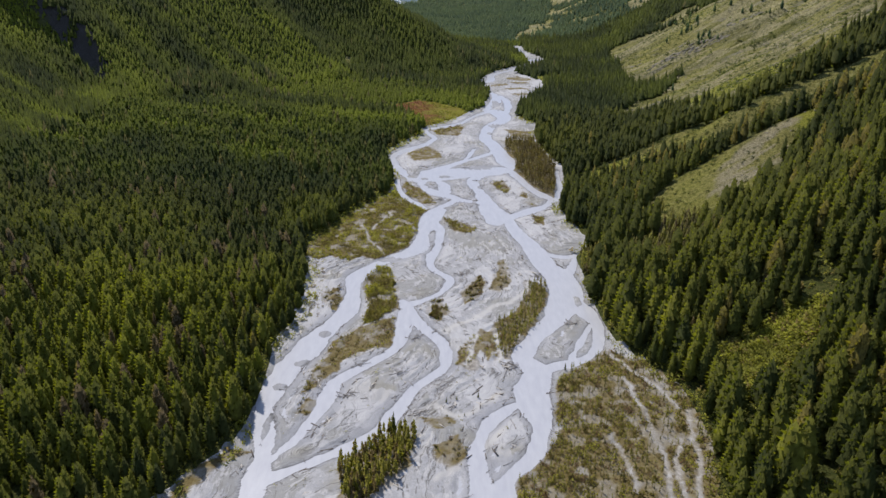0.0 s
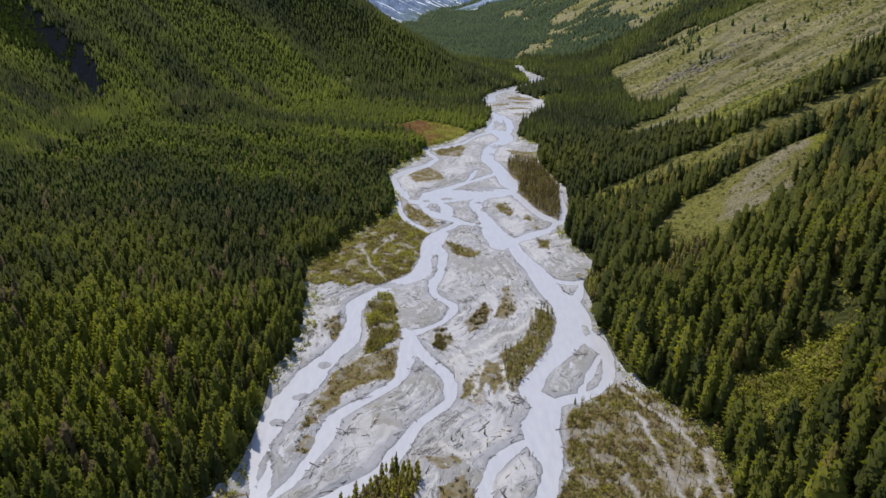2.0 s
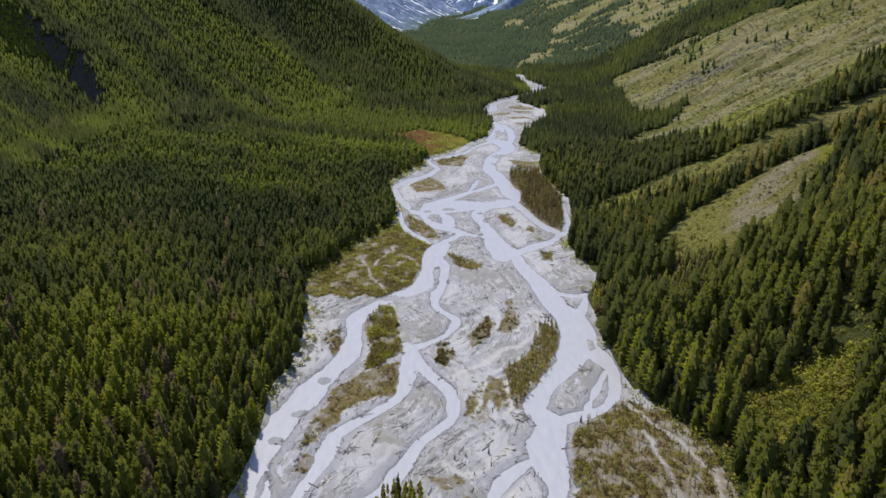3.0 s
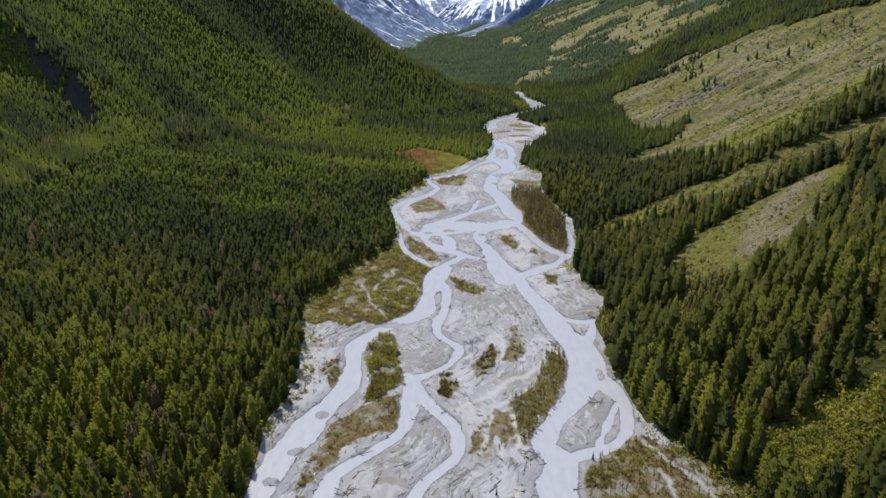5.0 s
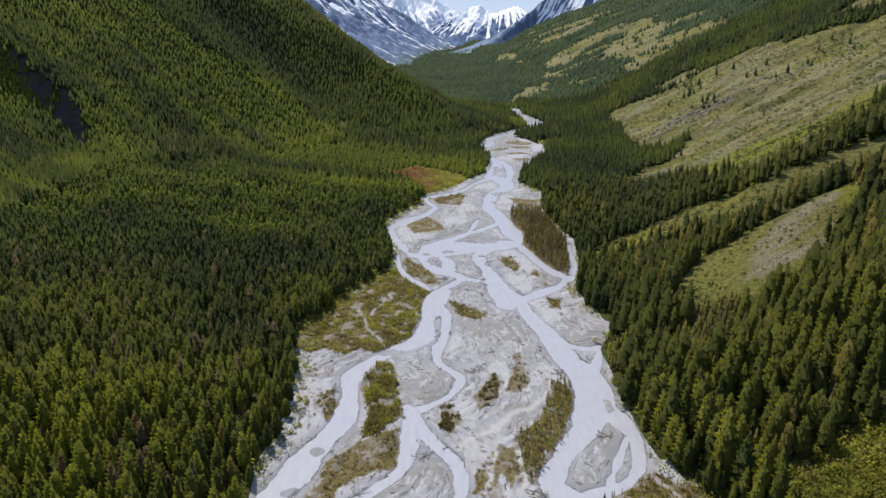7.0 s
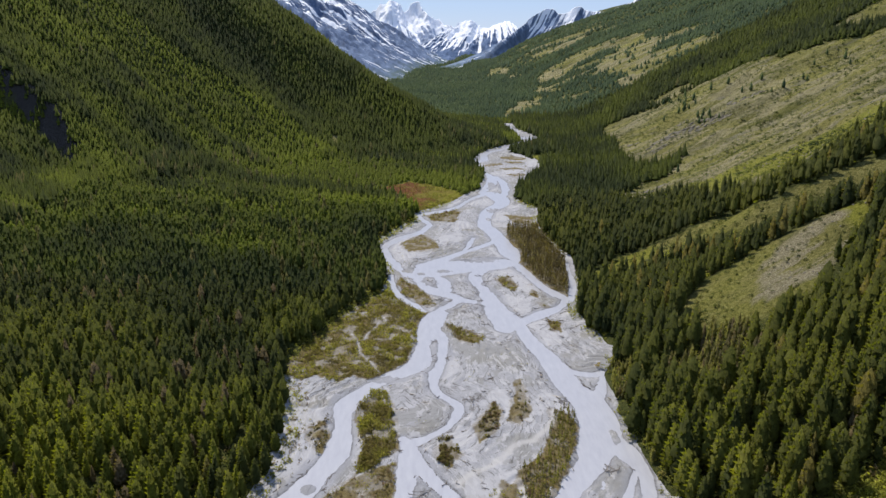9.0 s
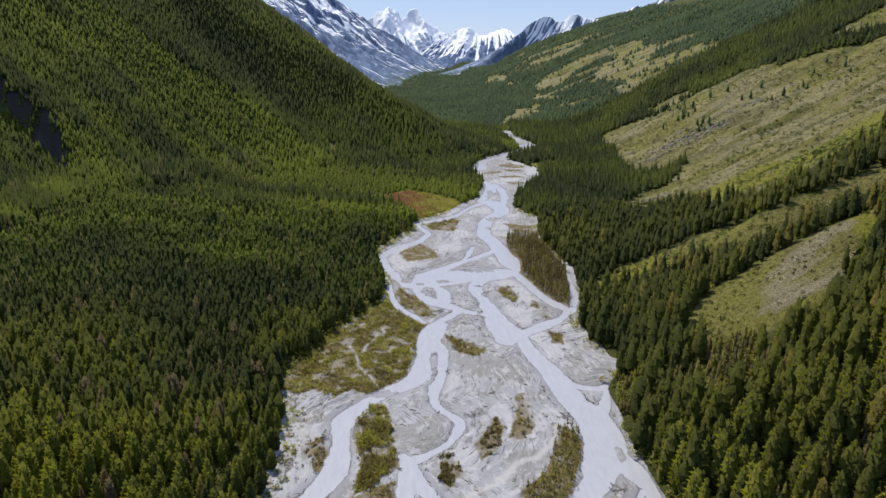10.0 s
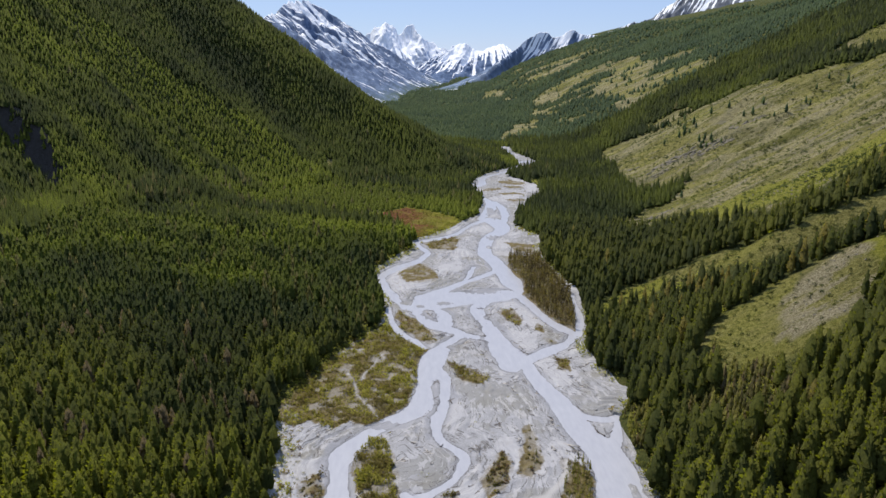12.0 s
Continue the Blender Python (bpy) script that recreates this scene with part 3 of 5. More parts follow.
GROVE_TIP = [(2.0, 177.5), (10.3, 179.0), (12.1, 174.4), (4.8, 171.4)]
GRAVEL_TURF = [(6.6, 162.8), (13.7, 168.4), (16.9, 160.0), (11.6, 152.2), (6.6, 157.4)]
EAST_SCRUB = [(22.1, 136.8), (39.0, 158.6), (46.2, 171.3), (47.8, 193.9), (53.8, 206.8), (69.6, 223.2), (84.2, 212.7), (94.0, 193.8), (94.2, 166.7), (86.5, 136.6)]
WEST_BENCH = [(-60, 318), (-52, 309), (-44, 315), (-36, 306), (-29, 313), (-22, 309), (-7.9, 326.3), (-0.3, 357.2), (2.6, 380.9), (-12.7, 418.0), (-24, 416), (-42, 380), (-53, 350), (-62, 330)]
WEST_TUFTS = [(-42.2, 270.7), (-36.7, 276.6), (-31.0, 259.5), (-34.8, 251.6), (-39.1, 256.9)]
UPPER_ISLE = [(-12.9, 440.5), (-8.1, 431.3), (1.1, 422.5), (3.8, 406.1), (6.3, 394.6), (-0.7, 394.6), (-10.9, 414.2), (-14.3, 431.4)]
UPPER_TURF = [(-14.1, 511.0), (-1.0, 537.7), (10.1, 517.4), (11.3, 498.6), (-8.5, 492.7)]
UPPER_CLUMP = [(44.3, 440.0), (50.9, 441.8), (54.5, 422.0), (50.5, 415.3), (45.8, 426.4)]
UPPER_TUFT = [(61.4, 417.7), (65.2, 413.5), (62.3, 405.4), (58.6, 409.4)]
UPPER_TUFT_LOW = [(62.7, 399.2), (67.5, 393.8), (65.1, 388.7)]
BAR_CLUMP = [(61.5, 372.8), (68.1, 369.4), (66.8, 356.8), (62.3, 359.9)]
BEND_WILLOWS = [(1.6, 592.2), (26.4, 613.7), (32.3, 601.0), (24.0, 567.6), (7.6, 575.5)]
BEND_TURF = [(64.3, 592.5), (86.9, 584.0), (83.0, 559.9), (69.6, 567.7)]
UPPER_GROVE = [(63.5, 552.3), (83.8, 552.3), (90.7, 469.8), (80.0, 405.2), (75.8, 413.3), (63.4, 449.4), (57.4, 504.6)]
FAR_FLATS = [(88, 800), (100, 846), (122, 850), (116, 790), (98, 762)]
WEST_EDGE = [(-48.1, 160.3), (-54.9, 153.8), (-61.5, 142.8), (-63.2, 138.3), (-67.9, 138.3), (-64.6, 147.6), (-56.3, 159.0)]
WEST_MARGIN = [(-49, 238), (-47, 250), (-52, 285), (-62, 318), (-47, 309), (-45, 290), (-40, 268), (-43, 248)]
MEADOW_A = [(116, 340), (127, 363), (137, 372), (150, 374), (167, 375), (184, 371), (196, 365), (206, 364), (209, 358), (198, 347), (184, 333), (170, 320), (152, 312), (138, 318), (124, 326)]
HILL_B = [(240, 1000), (263, 1088), (292, 1085), (345, 1056), (402, 1056), (440, 1040), (430, 945), (450, 900), (487, 865), (560, 800), (420, 560), (335, 476), (300, 460), (250, 450), (227, 451), (213, 459), (203, 476), (196, 500), (194, 540), (190, 605), (169, 624), (178, 660), (206, 700), (235, 735), (225, 817), (238, 908)]
SCREE_A = [(146, 330), (156, 352), (172, 364), (192, 366), (206, 360), (204, 344), (184, 332), (170, 322), (156, 322)]
HILL_NOTCH = [(228, 690), (262, 742), (205, 735), (180, 685)]
STRIP_C = [(120, 466), (143, 456), (159, 440), (182, 434), (192, 412), (208, 407), (230, 402), (262, 396), (300, 392), (296, 380), (240, 384), (210, 392), (186, 398), (170, 410), (154, 424), (132, 432)]
STRIP_C2 = [(96, 428), (103, 442), (123, 465), (143, 456), (146, 446), (133, 432), (115, 430), (101, 424)]
HIGH_GRASS = [(484, 929), (520, 949), (590, 960), (660, 930), (620, 870), (560, 890), (531, 891), (504, 896)]
NEAR_D = [(107, 190), (110, 212), (123, 212), (135, 216), (148, 206), (146, 197), (134, 190), (117, 178), (106, 180)]
FAR_E = [(150, 1308), (197, 1509), (239, 1524), (231, 1440), (191, 1349), (160, 1271)]
FAR_D = [(241, 1612), (267, 1661), (281, 1604), (273, 1471), (254, 1515)]
FAR_F = [(347, 1490), (383, 1571), (446, 1724), (492, 1778), (513, 1744), (483, 1530), (434, 1423), (472, 1386), (491, 1332), (509, 1305), (486, 1246), (459, 1294), (419, 1313), (394, 1355), (368, 1367)]
FAR_G = [(262, 1750), (300, 1791), (360, 1831), (418, 1883), (426, 1800), (397, 1730), (348, 1705), (308, 1657), (271, 1690)]
FAR_K = [(344, 1333), (383, 1351), (423, 1296), (432, 1266), (381, 1248), (338, 1256)]
FAR_H = [(330, 1120), (361, 1105), (384, 1091), (383, 1068), (353, 1056), (333, 1088)]
FAR_I = [(205, 2240), (226, 2420), (246, 2400), (262, 2180), (236, 2120)]
FLAT_GLADE = [(126, 872), (161, 884), (162, 846), (132, 840)]
# greener, yellower turf: the foot of the big hill, the end of the strip, the corner of the meadow, the clearing
LUSH = [[(198, 600), (196, 650), (214, 640), (232, 590), (262, 560), (300, 552), (340, 556), (390, 590), (420, 600), (420, 560), (335, 476), (300, 460), (250, 450), (213, 459), (196, 500), (194, 540)],
        STRIP_C2, [(194, 350), (201, 366), (230, 356), (222, 340), (200, 334)], NEAR_D, FLAT_GLADE]
RED_MEADOW = [(-36, 668), (-10, 711), (37, 673), (39, 652), (-3, 599), (-9, 631)]
CLIFF_A = [(-377, 714), (-356, 707), (-342, 703), (-326, 697), (-309, 686), (-296, 674), (-288, 662), (-281, 654), (-292, 650), (-304, 660), (-315, 668), (-329, 678), (-345, 686), (-366, 692)]
SCREE_SPOT = [(-101, 827), (-94, 856), (-88, 850), (-92, 822)]
CLIFFS = [CLIFF_A]
TRACK_A = [(71.9, 218.9), (75.3, 210.7), (80.6, 199.2), (85.1, 190.3), (87.4, 182.0)]
TRACK_B = [(74.1, 201.1), (74.4, 190.4), (75.7, 177.3), (75.2, 165.4), (75.5, 154.5), (72.1, 137.7)]
TRACK_C = [(83.1, 165.3), (78.1, 152.0), (76.7, 140.0)]
TRACK_D = [(89.7, 180.4), (88.1, 168.2), (84.1, 151.9), (80.2, 137.7)]
TRACK_E = [(61.7, 168.3), (62.7, 161.2), (63.9, 152.0), (63.6, 141.2)]
TRACK_G = [(-34.0, 357.1), (-27.6, 335.8), (-18.9, 316.4)]
TRACK_H = [(-28.6, 348.3), (-24.3, 360.8), (-19.6, 377.9)]
TRACK_I = [(-36.5, 383.8), (-28.2, 383.8)]
TRACKS = [TRACK_A, TRACK_B, TRACK_C, TRACK_D, TRACK_E, TRACK_G, TRACK_H, TRACK_I]
RILLS = [[(50.5, 281.3), (41.1, 263.0), (32.4, 257.8), (24.6, 248.5), (16.5, 241.3), (10.4, 235.4)], [(23.1, 231.9), (20.2, 219.0), (17.5, 209.4)], [(30.3, 232.9), (31.0, 223.1), (31.5, 212.9)],
         [(29.2, 172.4), (20.3, 159.5), (11.6, 151.8), (6.6, 146.8)], [(6.6, 183.4), (15.8, 178.5), (27.8, 190.0), (32.0, 193.5)]]
SHOALS = [(-41.7, 212.1, 2.9, 2.8), (-47.9, 196.3, 2.8, 2.2), (-15.7, 309.9, 6.7, 3.6), (68.6, 263.4, 1.5, 5.1), (4.4, 434.8, 4.4, 7.4), (-47.1, 171.6, 1.4, 9.2), (30.9, 392.8, 2.3, 9.1), (-37.1, 234.5, 2.2, 3.3), (-8.2, 454.9, 3.3, 5.0), (35.8, 476.6, 12.5, 6.7), (13.0, 452.7, 4.9, 3.0), (0.2, 447.9, 2.9, 2.9), (35.4, 430.0, 1.9, 4.5), (58.6, 608.4, 5.4, 7.4), (52.6, 580.6, 2.1, 5.0), (24.7, 420.6, 7.9, 9.6), (44.5, 444.7, 3.9, 7.8), (67.8, 698.8, 5.2, 22.5)]


def inside(poly, x, y):
    """Whether points lie in a polygon of the plan."""
    hit = np.zeros(np.shape(x), bool)
    for (ax, ay), (bx, by) in zip(poly, poly[1:] + poly[:1]):
        if ay != by:
            hit ^= ((ay > y) != (by > y)) & (x < (bx - ax) * (y - ay) / (by - ay) + ax)
    return hit


def inside_any(polys, x, y, wobble=0.0, seed=2):
    """The same for several polygons, with an uneven outline."""
    if wobble:
        x, y = x + wobble * bumps(x, y, wobble * 3, seed), y + wobble * bumps(x, y, wobble * 3, seed + 7)
    out = np.zeros(np.shape(x), bool)
    for p in polys:
        out |= inside(p, x, y)
    return out


def rounded(line, steps=4):
    """A plan line carried smoothly through its points."""
    p = np.array(line, float)
    q = np.vstack([2 * p[0] - p[1], p, 2 * p[-1] - p[-2]])
    out = []
    for a, b, c, d in zip(q, q[1:], q[2:], q[3:]):
        for s in np.arange(steps) / steps:
            out.append(0.5 * (2 * b + (c - a) * s + (2 * a - 5 * b + 4 * c - d) * s * s + (3 * b - a - 3 * c + d) * s ** 3))
    return np.array(out + [p[-1]])


def from_line(x, y, line, reach=30.0):
    """Distance of points from a line's edge: negative within its width (0 where the line has none)."""
    best = np.full(np.shape(x), reach)
    for a, b in zip(line, line[1:]):
        wa, wb = (a[2] / 2, b[2] / 2) if len(a) > 2 else (0, 0)
        d = b[:2] - a[:2]
        near = (x > min(a[0], b[0]) - reach) & (x < max(a[0], b[0]) + reach) & (y > min(a[1], b[1]) - reach) & (y < max(a[1], b[1]) + reach)
        px, py = x[near] - a[0], y[near] - a[1]
        s = np.clip((px * d[0] + py * d[1]) / (d @ d + 1e-9), 0, 1)
        best[near] = np.minimum(best[near], np.hypot(px - s * d[0], py - s * d[1]) - (wa + (wb - wa) * s))
    return best


def water_edge(x, y):
    """Distance from the nearest channel, negative on the water."""
    out = np.full(np.shape(x), 30.0)
    for c in CHANNELS:
        out = np.minimum(out, from_line(x, y, rounded(c)))
    return out


def track_edge(x, y):
    out = np.full(np.shape(x), 30.0)
    for c in TRACKS:
        out = np.minimum(out, from_line(x + 1.3 * bumps(x, y, 5, 191, 2), y, rounded(c)))
    return out


def sheet(name, x, y, z, mat, **tints):
    """A sheet of quads over a grid of rows, with its tints, as one mesh."""
    rows, cols = x.shape
    k = np.arange(rows * cols).reshape(rows, cols)
    quads = np.stack([k[:-1, :-1], k[:-1, 1:], k[1:, 1:], k[1:, :-1]], -1).reshape(-1, 4)
    return raw_mesh(name, np.stack([x, y, z], -1).reshape(-1, 3), quads, mat, **tints)


def raw_mesh(name, verts, faces, mat, smooth=True, **tints):
    """A mesh object out of arrays; tints are numbers kept at its points."""
    me = bpy.data.meshes.new(name)
    side = faces.shape[1]
    me.vertices.add(len(verts))
    me.vertices.foreach_set("co", np.asarray(verts, np.float32).ravel())
    me.loops.add(faces.size)
    me.loops.foreach_set("vertex_index", faces.astype(np.int32).ravel())
    me.polygons.add(len(faces))
    me.polygons.foreach_set("loop_start", np.arange(0, faces.size, side, dtype=np.int32))
    me.polygons.foreach_set("use_smooth", np.full(len(faces), smooth))
    for key, v in tints.items():
        me.attributes.new(key, "FLOAT", "POINT").data.foreach_set("value", np.asarray(v, np.float32).ravel())
    me.update(calc_edges=True)
    if mat:
        me.materials.append(mat)
    return new(name, me)


def in_grass(x, y):
    """The open grass, with ragged edges."""
    big = np.where(y > 1100, 11.0, np.where(y > 600, 7.0, 4.0))
    gx = x + big * bumps(x, y, 34, 4) + 0.5 * big * bumps(x, y, 11, 24)
    grass = inside_any(GRASS, gx, y + big * bumps(x, y, 40, 6)) & ~inside_any([HILL_NOTCH], x, y, 5)
    # long open glades run down the far east side
    up = x - across(FOOT_EAST, y)
    glades = bumps(y + 0.25 * x, x * 0.13, 60, 195, 2) + 0.25 * bumps(x, y, 25, 196, 2) + 0.3 * bumps(x, y, 200, 197, 1)
    return grass | ((y > 1230) & (y < 2700) & (up > 30 + 40 * bumps(x, y, 60, 198)) & (up < 330) & (glades > 0.34))


OPEN_HILLS = [SCREE_A, HILL_B, HIGH_GRASS]
GRASS = [MEADOW_A, HILL_B, STRIP_C, STRIP_C2, HIGH_GRASS, NEAR_D, FAR_D, FAR_E, FAR_F, FAR_G, FAR_H, FAR_I, FAR_K, FLAT_GLADE]
FAR_TURF = [[(66, 810), (74, 823), (88, 827), (92, 818), (80, 808)], [(90, 866), (106, 878), (122, 862), (116, 846), (102, 850), (94, 856)],
            [(84, 797), (106, 799), (109, 790), (88, 787)], [(88, 762), (104, 766), (107, 755), (92, 751)], [(92, 838), (112, 836), (116, 826), (100, 824)]]
PATCHES = [ISLE_WILLOWS, ISLE_TURF, ISLE_TIP, BAR_WILLOWS, ROUND_CLUMP, MID_CLUMP, MID_SPARSE, EAST_GROVE, FORK_TURF, YOUNG_GROVE, GROVE_TIP,
           GRAVEL_TURF, EAST_SCRUB, WEST_BENCH, WEST_TUFTS, UPPER_ISLE, UPPER_TURF, UPPER_CLUMP, UPPER_TUFT, UPPER_TUFT_LOW, BAR_CLUMP,
           BEND_WILLOWS, BEND_TURF, UPPER_GROVE, WEST_EDGE] + FAR_TURF


def build_ground():
    xs = np.concatenate([-np.geomspace(400, 2300, 70)[::-1], np.linspace(-396, -152, 62), np.linspace(-147, 345, 130), np.geomspace(349, 2300, 105)])
    ys = np.concatenate([np.linspace(-400, 60, 24), np.arange(66, 900, 4.4), np.geomspace(904, 4700, 150)])
    x, y = np.meshgrid(xs, ys)
    z = land(x, y)
    meadow = in_grass(x, y)
    scree = inside_any(OPEN_HILLS, x, y, 4)
    rust = inside_any([RED_MEADOW], x, y, 7) * np.clip(0.9 - 0.006 * (x + 20), 0.5, 1.0)
    scree |= inside_any([SCREE_SPOT], x, y, 5)
    scree |= meadow & (y > 1000)
    meadow |= scree
    meadow &= ~inside_any([HILL_NOTCH], x, y, 5)
    crag = inside_any(CLIFFS, x + 6 * bumps(x, y, 20, 14), y + 6 * bumps(x, y, 20, 15))
    rubble = inside_any([SCREE_A], x, y, 5) & meadow
    lush = inside_any(LUSH, x, y, 6) & meadow
    tagged(sheet("ground", x, y, z, GROUND, meadow=meadow, scree=scree, rust=rust, crag=crag, lush=lush, rubble=rubble),
           "valley floor and slopes with forest soil, grass and scree", "ground", kind="structure")


def build_river():
    ys = [-100.0]
    while ys[-1] < 118:
        ys.append(ys[-1] + 2.5)
    while ys[-1] < 1190:
        ys.append(ys[-1] + 0.6 + max(ys[-1] - 240, 0) * 0.0028)
    ys = np.array(ys)
    left, right = across(BANK_WEST, ys) - 5, across(BANK_EAST, ys) + 5
    u = np.linspace(0, 1, 190)
    x = left[:, None] + (right - left)[:, None] * u
    y = np.repeat(ys[:, None], len(u), 1)
    d0 = water_edge(x, y)
    d = d0 + 0.65 * bumps(x, y, 3.2, 40) + 1.0 * bumps(x, y, 10.0, 44)
    for bx, by, rx, ry in SHOALS:
        d = np.maximum(d, 1.2 - 1.2 * np.hypot((x - bx) / rx, (y - by) / ry) + 0.7 * bumps(x * 1.4, y * 0.7, 2.6, 45))
    bed = np.where(d < 0, np.maximum(d * 0.35, -0.9), 0.9 * (1 - np.exp(-d / 6.0))) - 0.25
    bars = bumps(x * 1.5, y * 0.6, 12, 50, 4)
    bed = bed + np.where(d > 0, np.clip(d / 2, 0, 1) * (0.22 * bars + 0.12 * bumps(x, y, 2.5, 55)), 0)
    # old shorelines and little scarps that follow the channels
    shelf = d0 + 5 * bumps(x, y, 22, 47) + 1.6 * bumps(x, y, 6, 48)
    step = np.abs((shelf / 4.3) % 1.0 - 0.5)
    bed = bed + np.where(d > 2.2, 0.3 * np.clip((step - 0.25) * 9, -1, 1) * np.clip(bumps(x, y, 18, 49) * 2.5 + 0.2, 0, 1), 0)
    halo = np.clip(inside_any(PATCHES, x, y, 6.0, 12) * 1.0 - 0.6 * (d0 < 1.5), 0, 1) * np.clip(0.75 + 0.8 * bumps(x, y, 5, 61), 0, 1)
    margin = np.minimum(x - left[:, None], right[:, None] - x)
    z = bed + np.clip((5 - margin) / 5, 0, 1) * 0.3
    patch = inside_any(PATCHES, x, y, 3.0)
    turf = (patch & (d > 0.4)) * np.clip((track_edge(x, y) - 0.45) / 0.7, 0, 1) * np.clip(1.0 + 0.55 * bumps(x, y, 6, 60), 0, 1)
    turf = turf * np.clip((bumps(x, y, 5, 80) + 0.5) * 2.6, 0.5, 1)
    rill = np.full(x.shape, 30.0)
    for c in RILLS:
        rill = np.minimum(rill, from_line(x + 1.5 * bumps(x, y, 6, 192, 2), y + 1.5 * bumps(x, y, 7, 193, 2), rounded(c)))
    rill = np.clip(1.6 - rill / 1.1, 0, 1)
    turf = turf * (1 - rill)
    damp = np.clip(1.1 - np.maximum(d, 0) / 3.0 + 1.3 * bumps(x, y, 14, 66), 0, 1) * 0.7
    rim = np.clip(1 - np.abs(d - 0.25) / 0.5, 0, 1) * np.clip(0.6 + 1.4 * bumps(x, y, 11, 68), 0, 1) * (d0 > -0.8)
    tagged(sheet("riverbed", x, y, z, GRAVEL, turf=turf, damp=damp, rim=rim, shore=shelf, halo=halo, rill=rill), "pale grey gravel bars of a braided river", "riverbed", kind="structure")
    wx = np.stack([left + 3, (left + right) / 2, right - 3], 1)
    wy = np.repeat(ys[:, None], 3, 1)
    tagged(sheet("water", wx[::6], wy[::6], np.full(wx[::6].shape, -0.25), WATER), "milky white glacial river water in braided channels", "river", kind="structure")


def mountain(name, crest, reach, back, mat, label, seed, rough=1.0, fan=(0, 0), hollow=1.6):
    """A mountain below a crest line. Fall lines leave the crest at headings that turn from one end of it to the other
    (degrees east of due south); ribs and gullies follow them down, to both sides of the crest."""
    c = rounded(crest, 16)
    s = np.concatenate([np.linspace(-back, 0, 10)[:-1], np.linspace(0, 1, 84) ** 1.25 * reach])
    along = np.concatenate([[0], np.cumsum(np.hypot(np.diff(c[:, 0]), np.diff(c[:, 1])))])[None]
    turn = np.radians(fan[0] + (fan[1] - fan[0]) * along / along[0, -1])
    x, y, z = (np.repeat(c[:, i][None], len(s), 0) for i in range(3))
    fall = np.abs(s)[:, None]
    size = np.clip(np.maximum(z, 1) / 200, 0.1, 1.3)
    far = np.clip(fall / np.where(s[:, None] < 0, back, reach), 0, 1)
    u = along + 26 * bumps(along, fall, 150, seed + 1, 2) + 8 * bumps(along, fall, 40, seed + 2, 2)
    z = z + rough * (15 * (0.5 - 2 * np.abs(bumps(along, along * 0, 60, seed, 3))) + 8 * bumps(along, along * 0, 18, seed + 4, 2)) * size
    z = -14 + (z + 14) * ((1 - far) ** hollow * 0.7 + (1 - far) * 0.3)
    ribs = 1 - 2 * np.abs(bumps(u, fall * 0.22, 130, seed + 3, 2))
    fins = 1 - 2 * np.abs(bumps(u, fall * 0.35 + 60, 46, seed + 5, 2))
    teeth = 1 - 2 * np.abs(bumps(u * 0.8 + fall * 0.4, fall * 0.8 - u * 0.3, 30, seed + 6, 3))
    room = np.minimum(far * 7, 1) * (1 - far) ** 0.8 * size
    z = z + rough * (42 * (ribs - 0.6) + 20 * (fins - 0.6) + 13 * (teeth - 0.6)) * room
    dx, dy = np.sin(turn) * s[:, None], -np.cos(turn) * s[:, None]
    down = fall + 0 * along
    gully = np.clip(0.8 - 0.5 * ribs - 0.4 * fins - 0.15 * teeth, 0, 1)
    tagged(sheet(name, x + dx, y + dy, z, mat, gully=gully, rib=along + 0.2 * (u - along), down=down), label, "mountain")


build_ground()
build_river()
# the blue of the far rock is aerial haze put into the base colour
HAZED_ROCK = mountain_material("rock_snow_streaks", (0.1, 0.145, 0.24), (0.19, 0.25, 0.36), 400, 3000, 8)
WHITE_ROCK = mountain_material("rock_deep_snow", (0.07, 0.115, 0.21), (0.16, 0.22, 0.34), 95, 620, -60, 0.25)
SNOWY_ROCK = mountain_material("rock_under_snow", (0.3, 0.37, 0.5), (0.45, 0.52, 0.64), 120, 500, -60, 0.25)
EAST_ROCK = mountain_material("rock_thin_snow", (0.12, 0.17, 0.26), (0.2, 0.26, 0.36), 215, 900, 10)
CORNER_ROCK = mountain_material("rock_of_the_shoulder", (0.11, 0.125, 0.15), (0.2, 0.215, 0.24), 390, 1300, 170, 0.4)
CREST_WEST = [(-563, 2354, 160), (-557, 2654, 215), (-550, 2904, 258), (-539, 3104, 286), (-522, 3254, 330), (-504, 3404, 360), (-466, 3534, 350), (-424, 3754, 318), (-400, 4000, 300)]
CREST_MASSIF = [(-405, 4554, 133), (-323, 4604, 222), (-275, 4654, 250), (-214, 4654, 290), (-156, 4674, 317), (-116, 4674, 281), (-78, 4674, 262), (-30, 4674, 302), (7, 4674, 289), (65, 4654, 235), (150, 4614, 178), (232, 4554, 150)]
CREST_MIDDLE = [(-47, 3954, -20), (42, 4054, 45), (119, 4154, 125), (183, 4204, 152), (241, 4254, 192), (295, 4254, 187), (353, 4304, 160), (410, 4304, 166), (473, 4304, 196), (522, 4304, 180), (580, 4254, 148), (659, 4254, 155), (722, 4254, 162)]
CREST_EAST = [(205, 2954, -8), (235, 3054, 10), (310, 3254, 62), (393, 3454, 111), (482, 3654, 157), (571, 3804, 213), (654, 3854, 253), (722, 3854, 223), (797, 3854, 260), (850, 3854, 239), (924, 3804, 239), (993, 3754, 270), (1089, 3754, 298)]
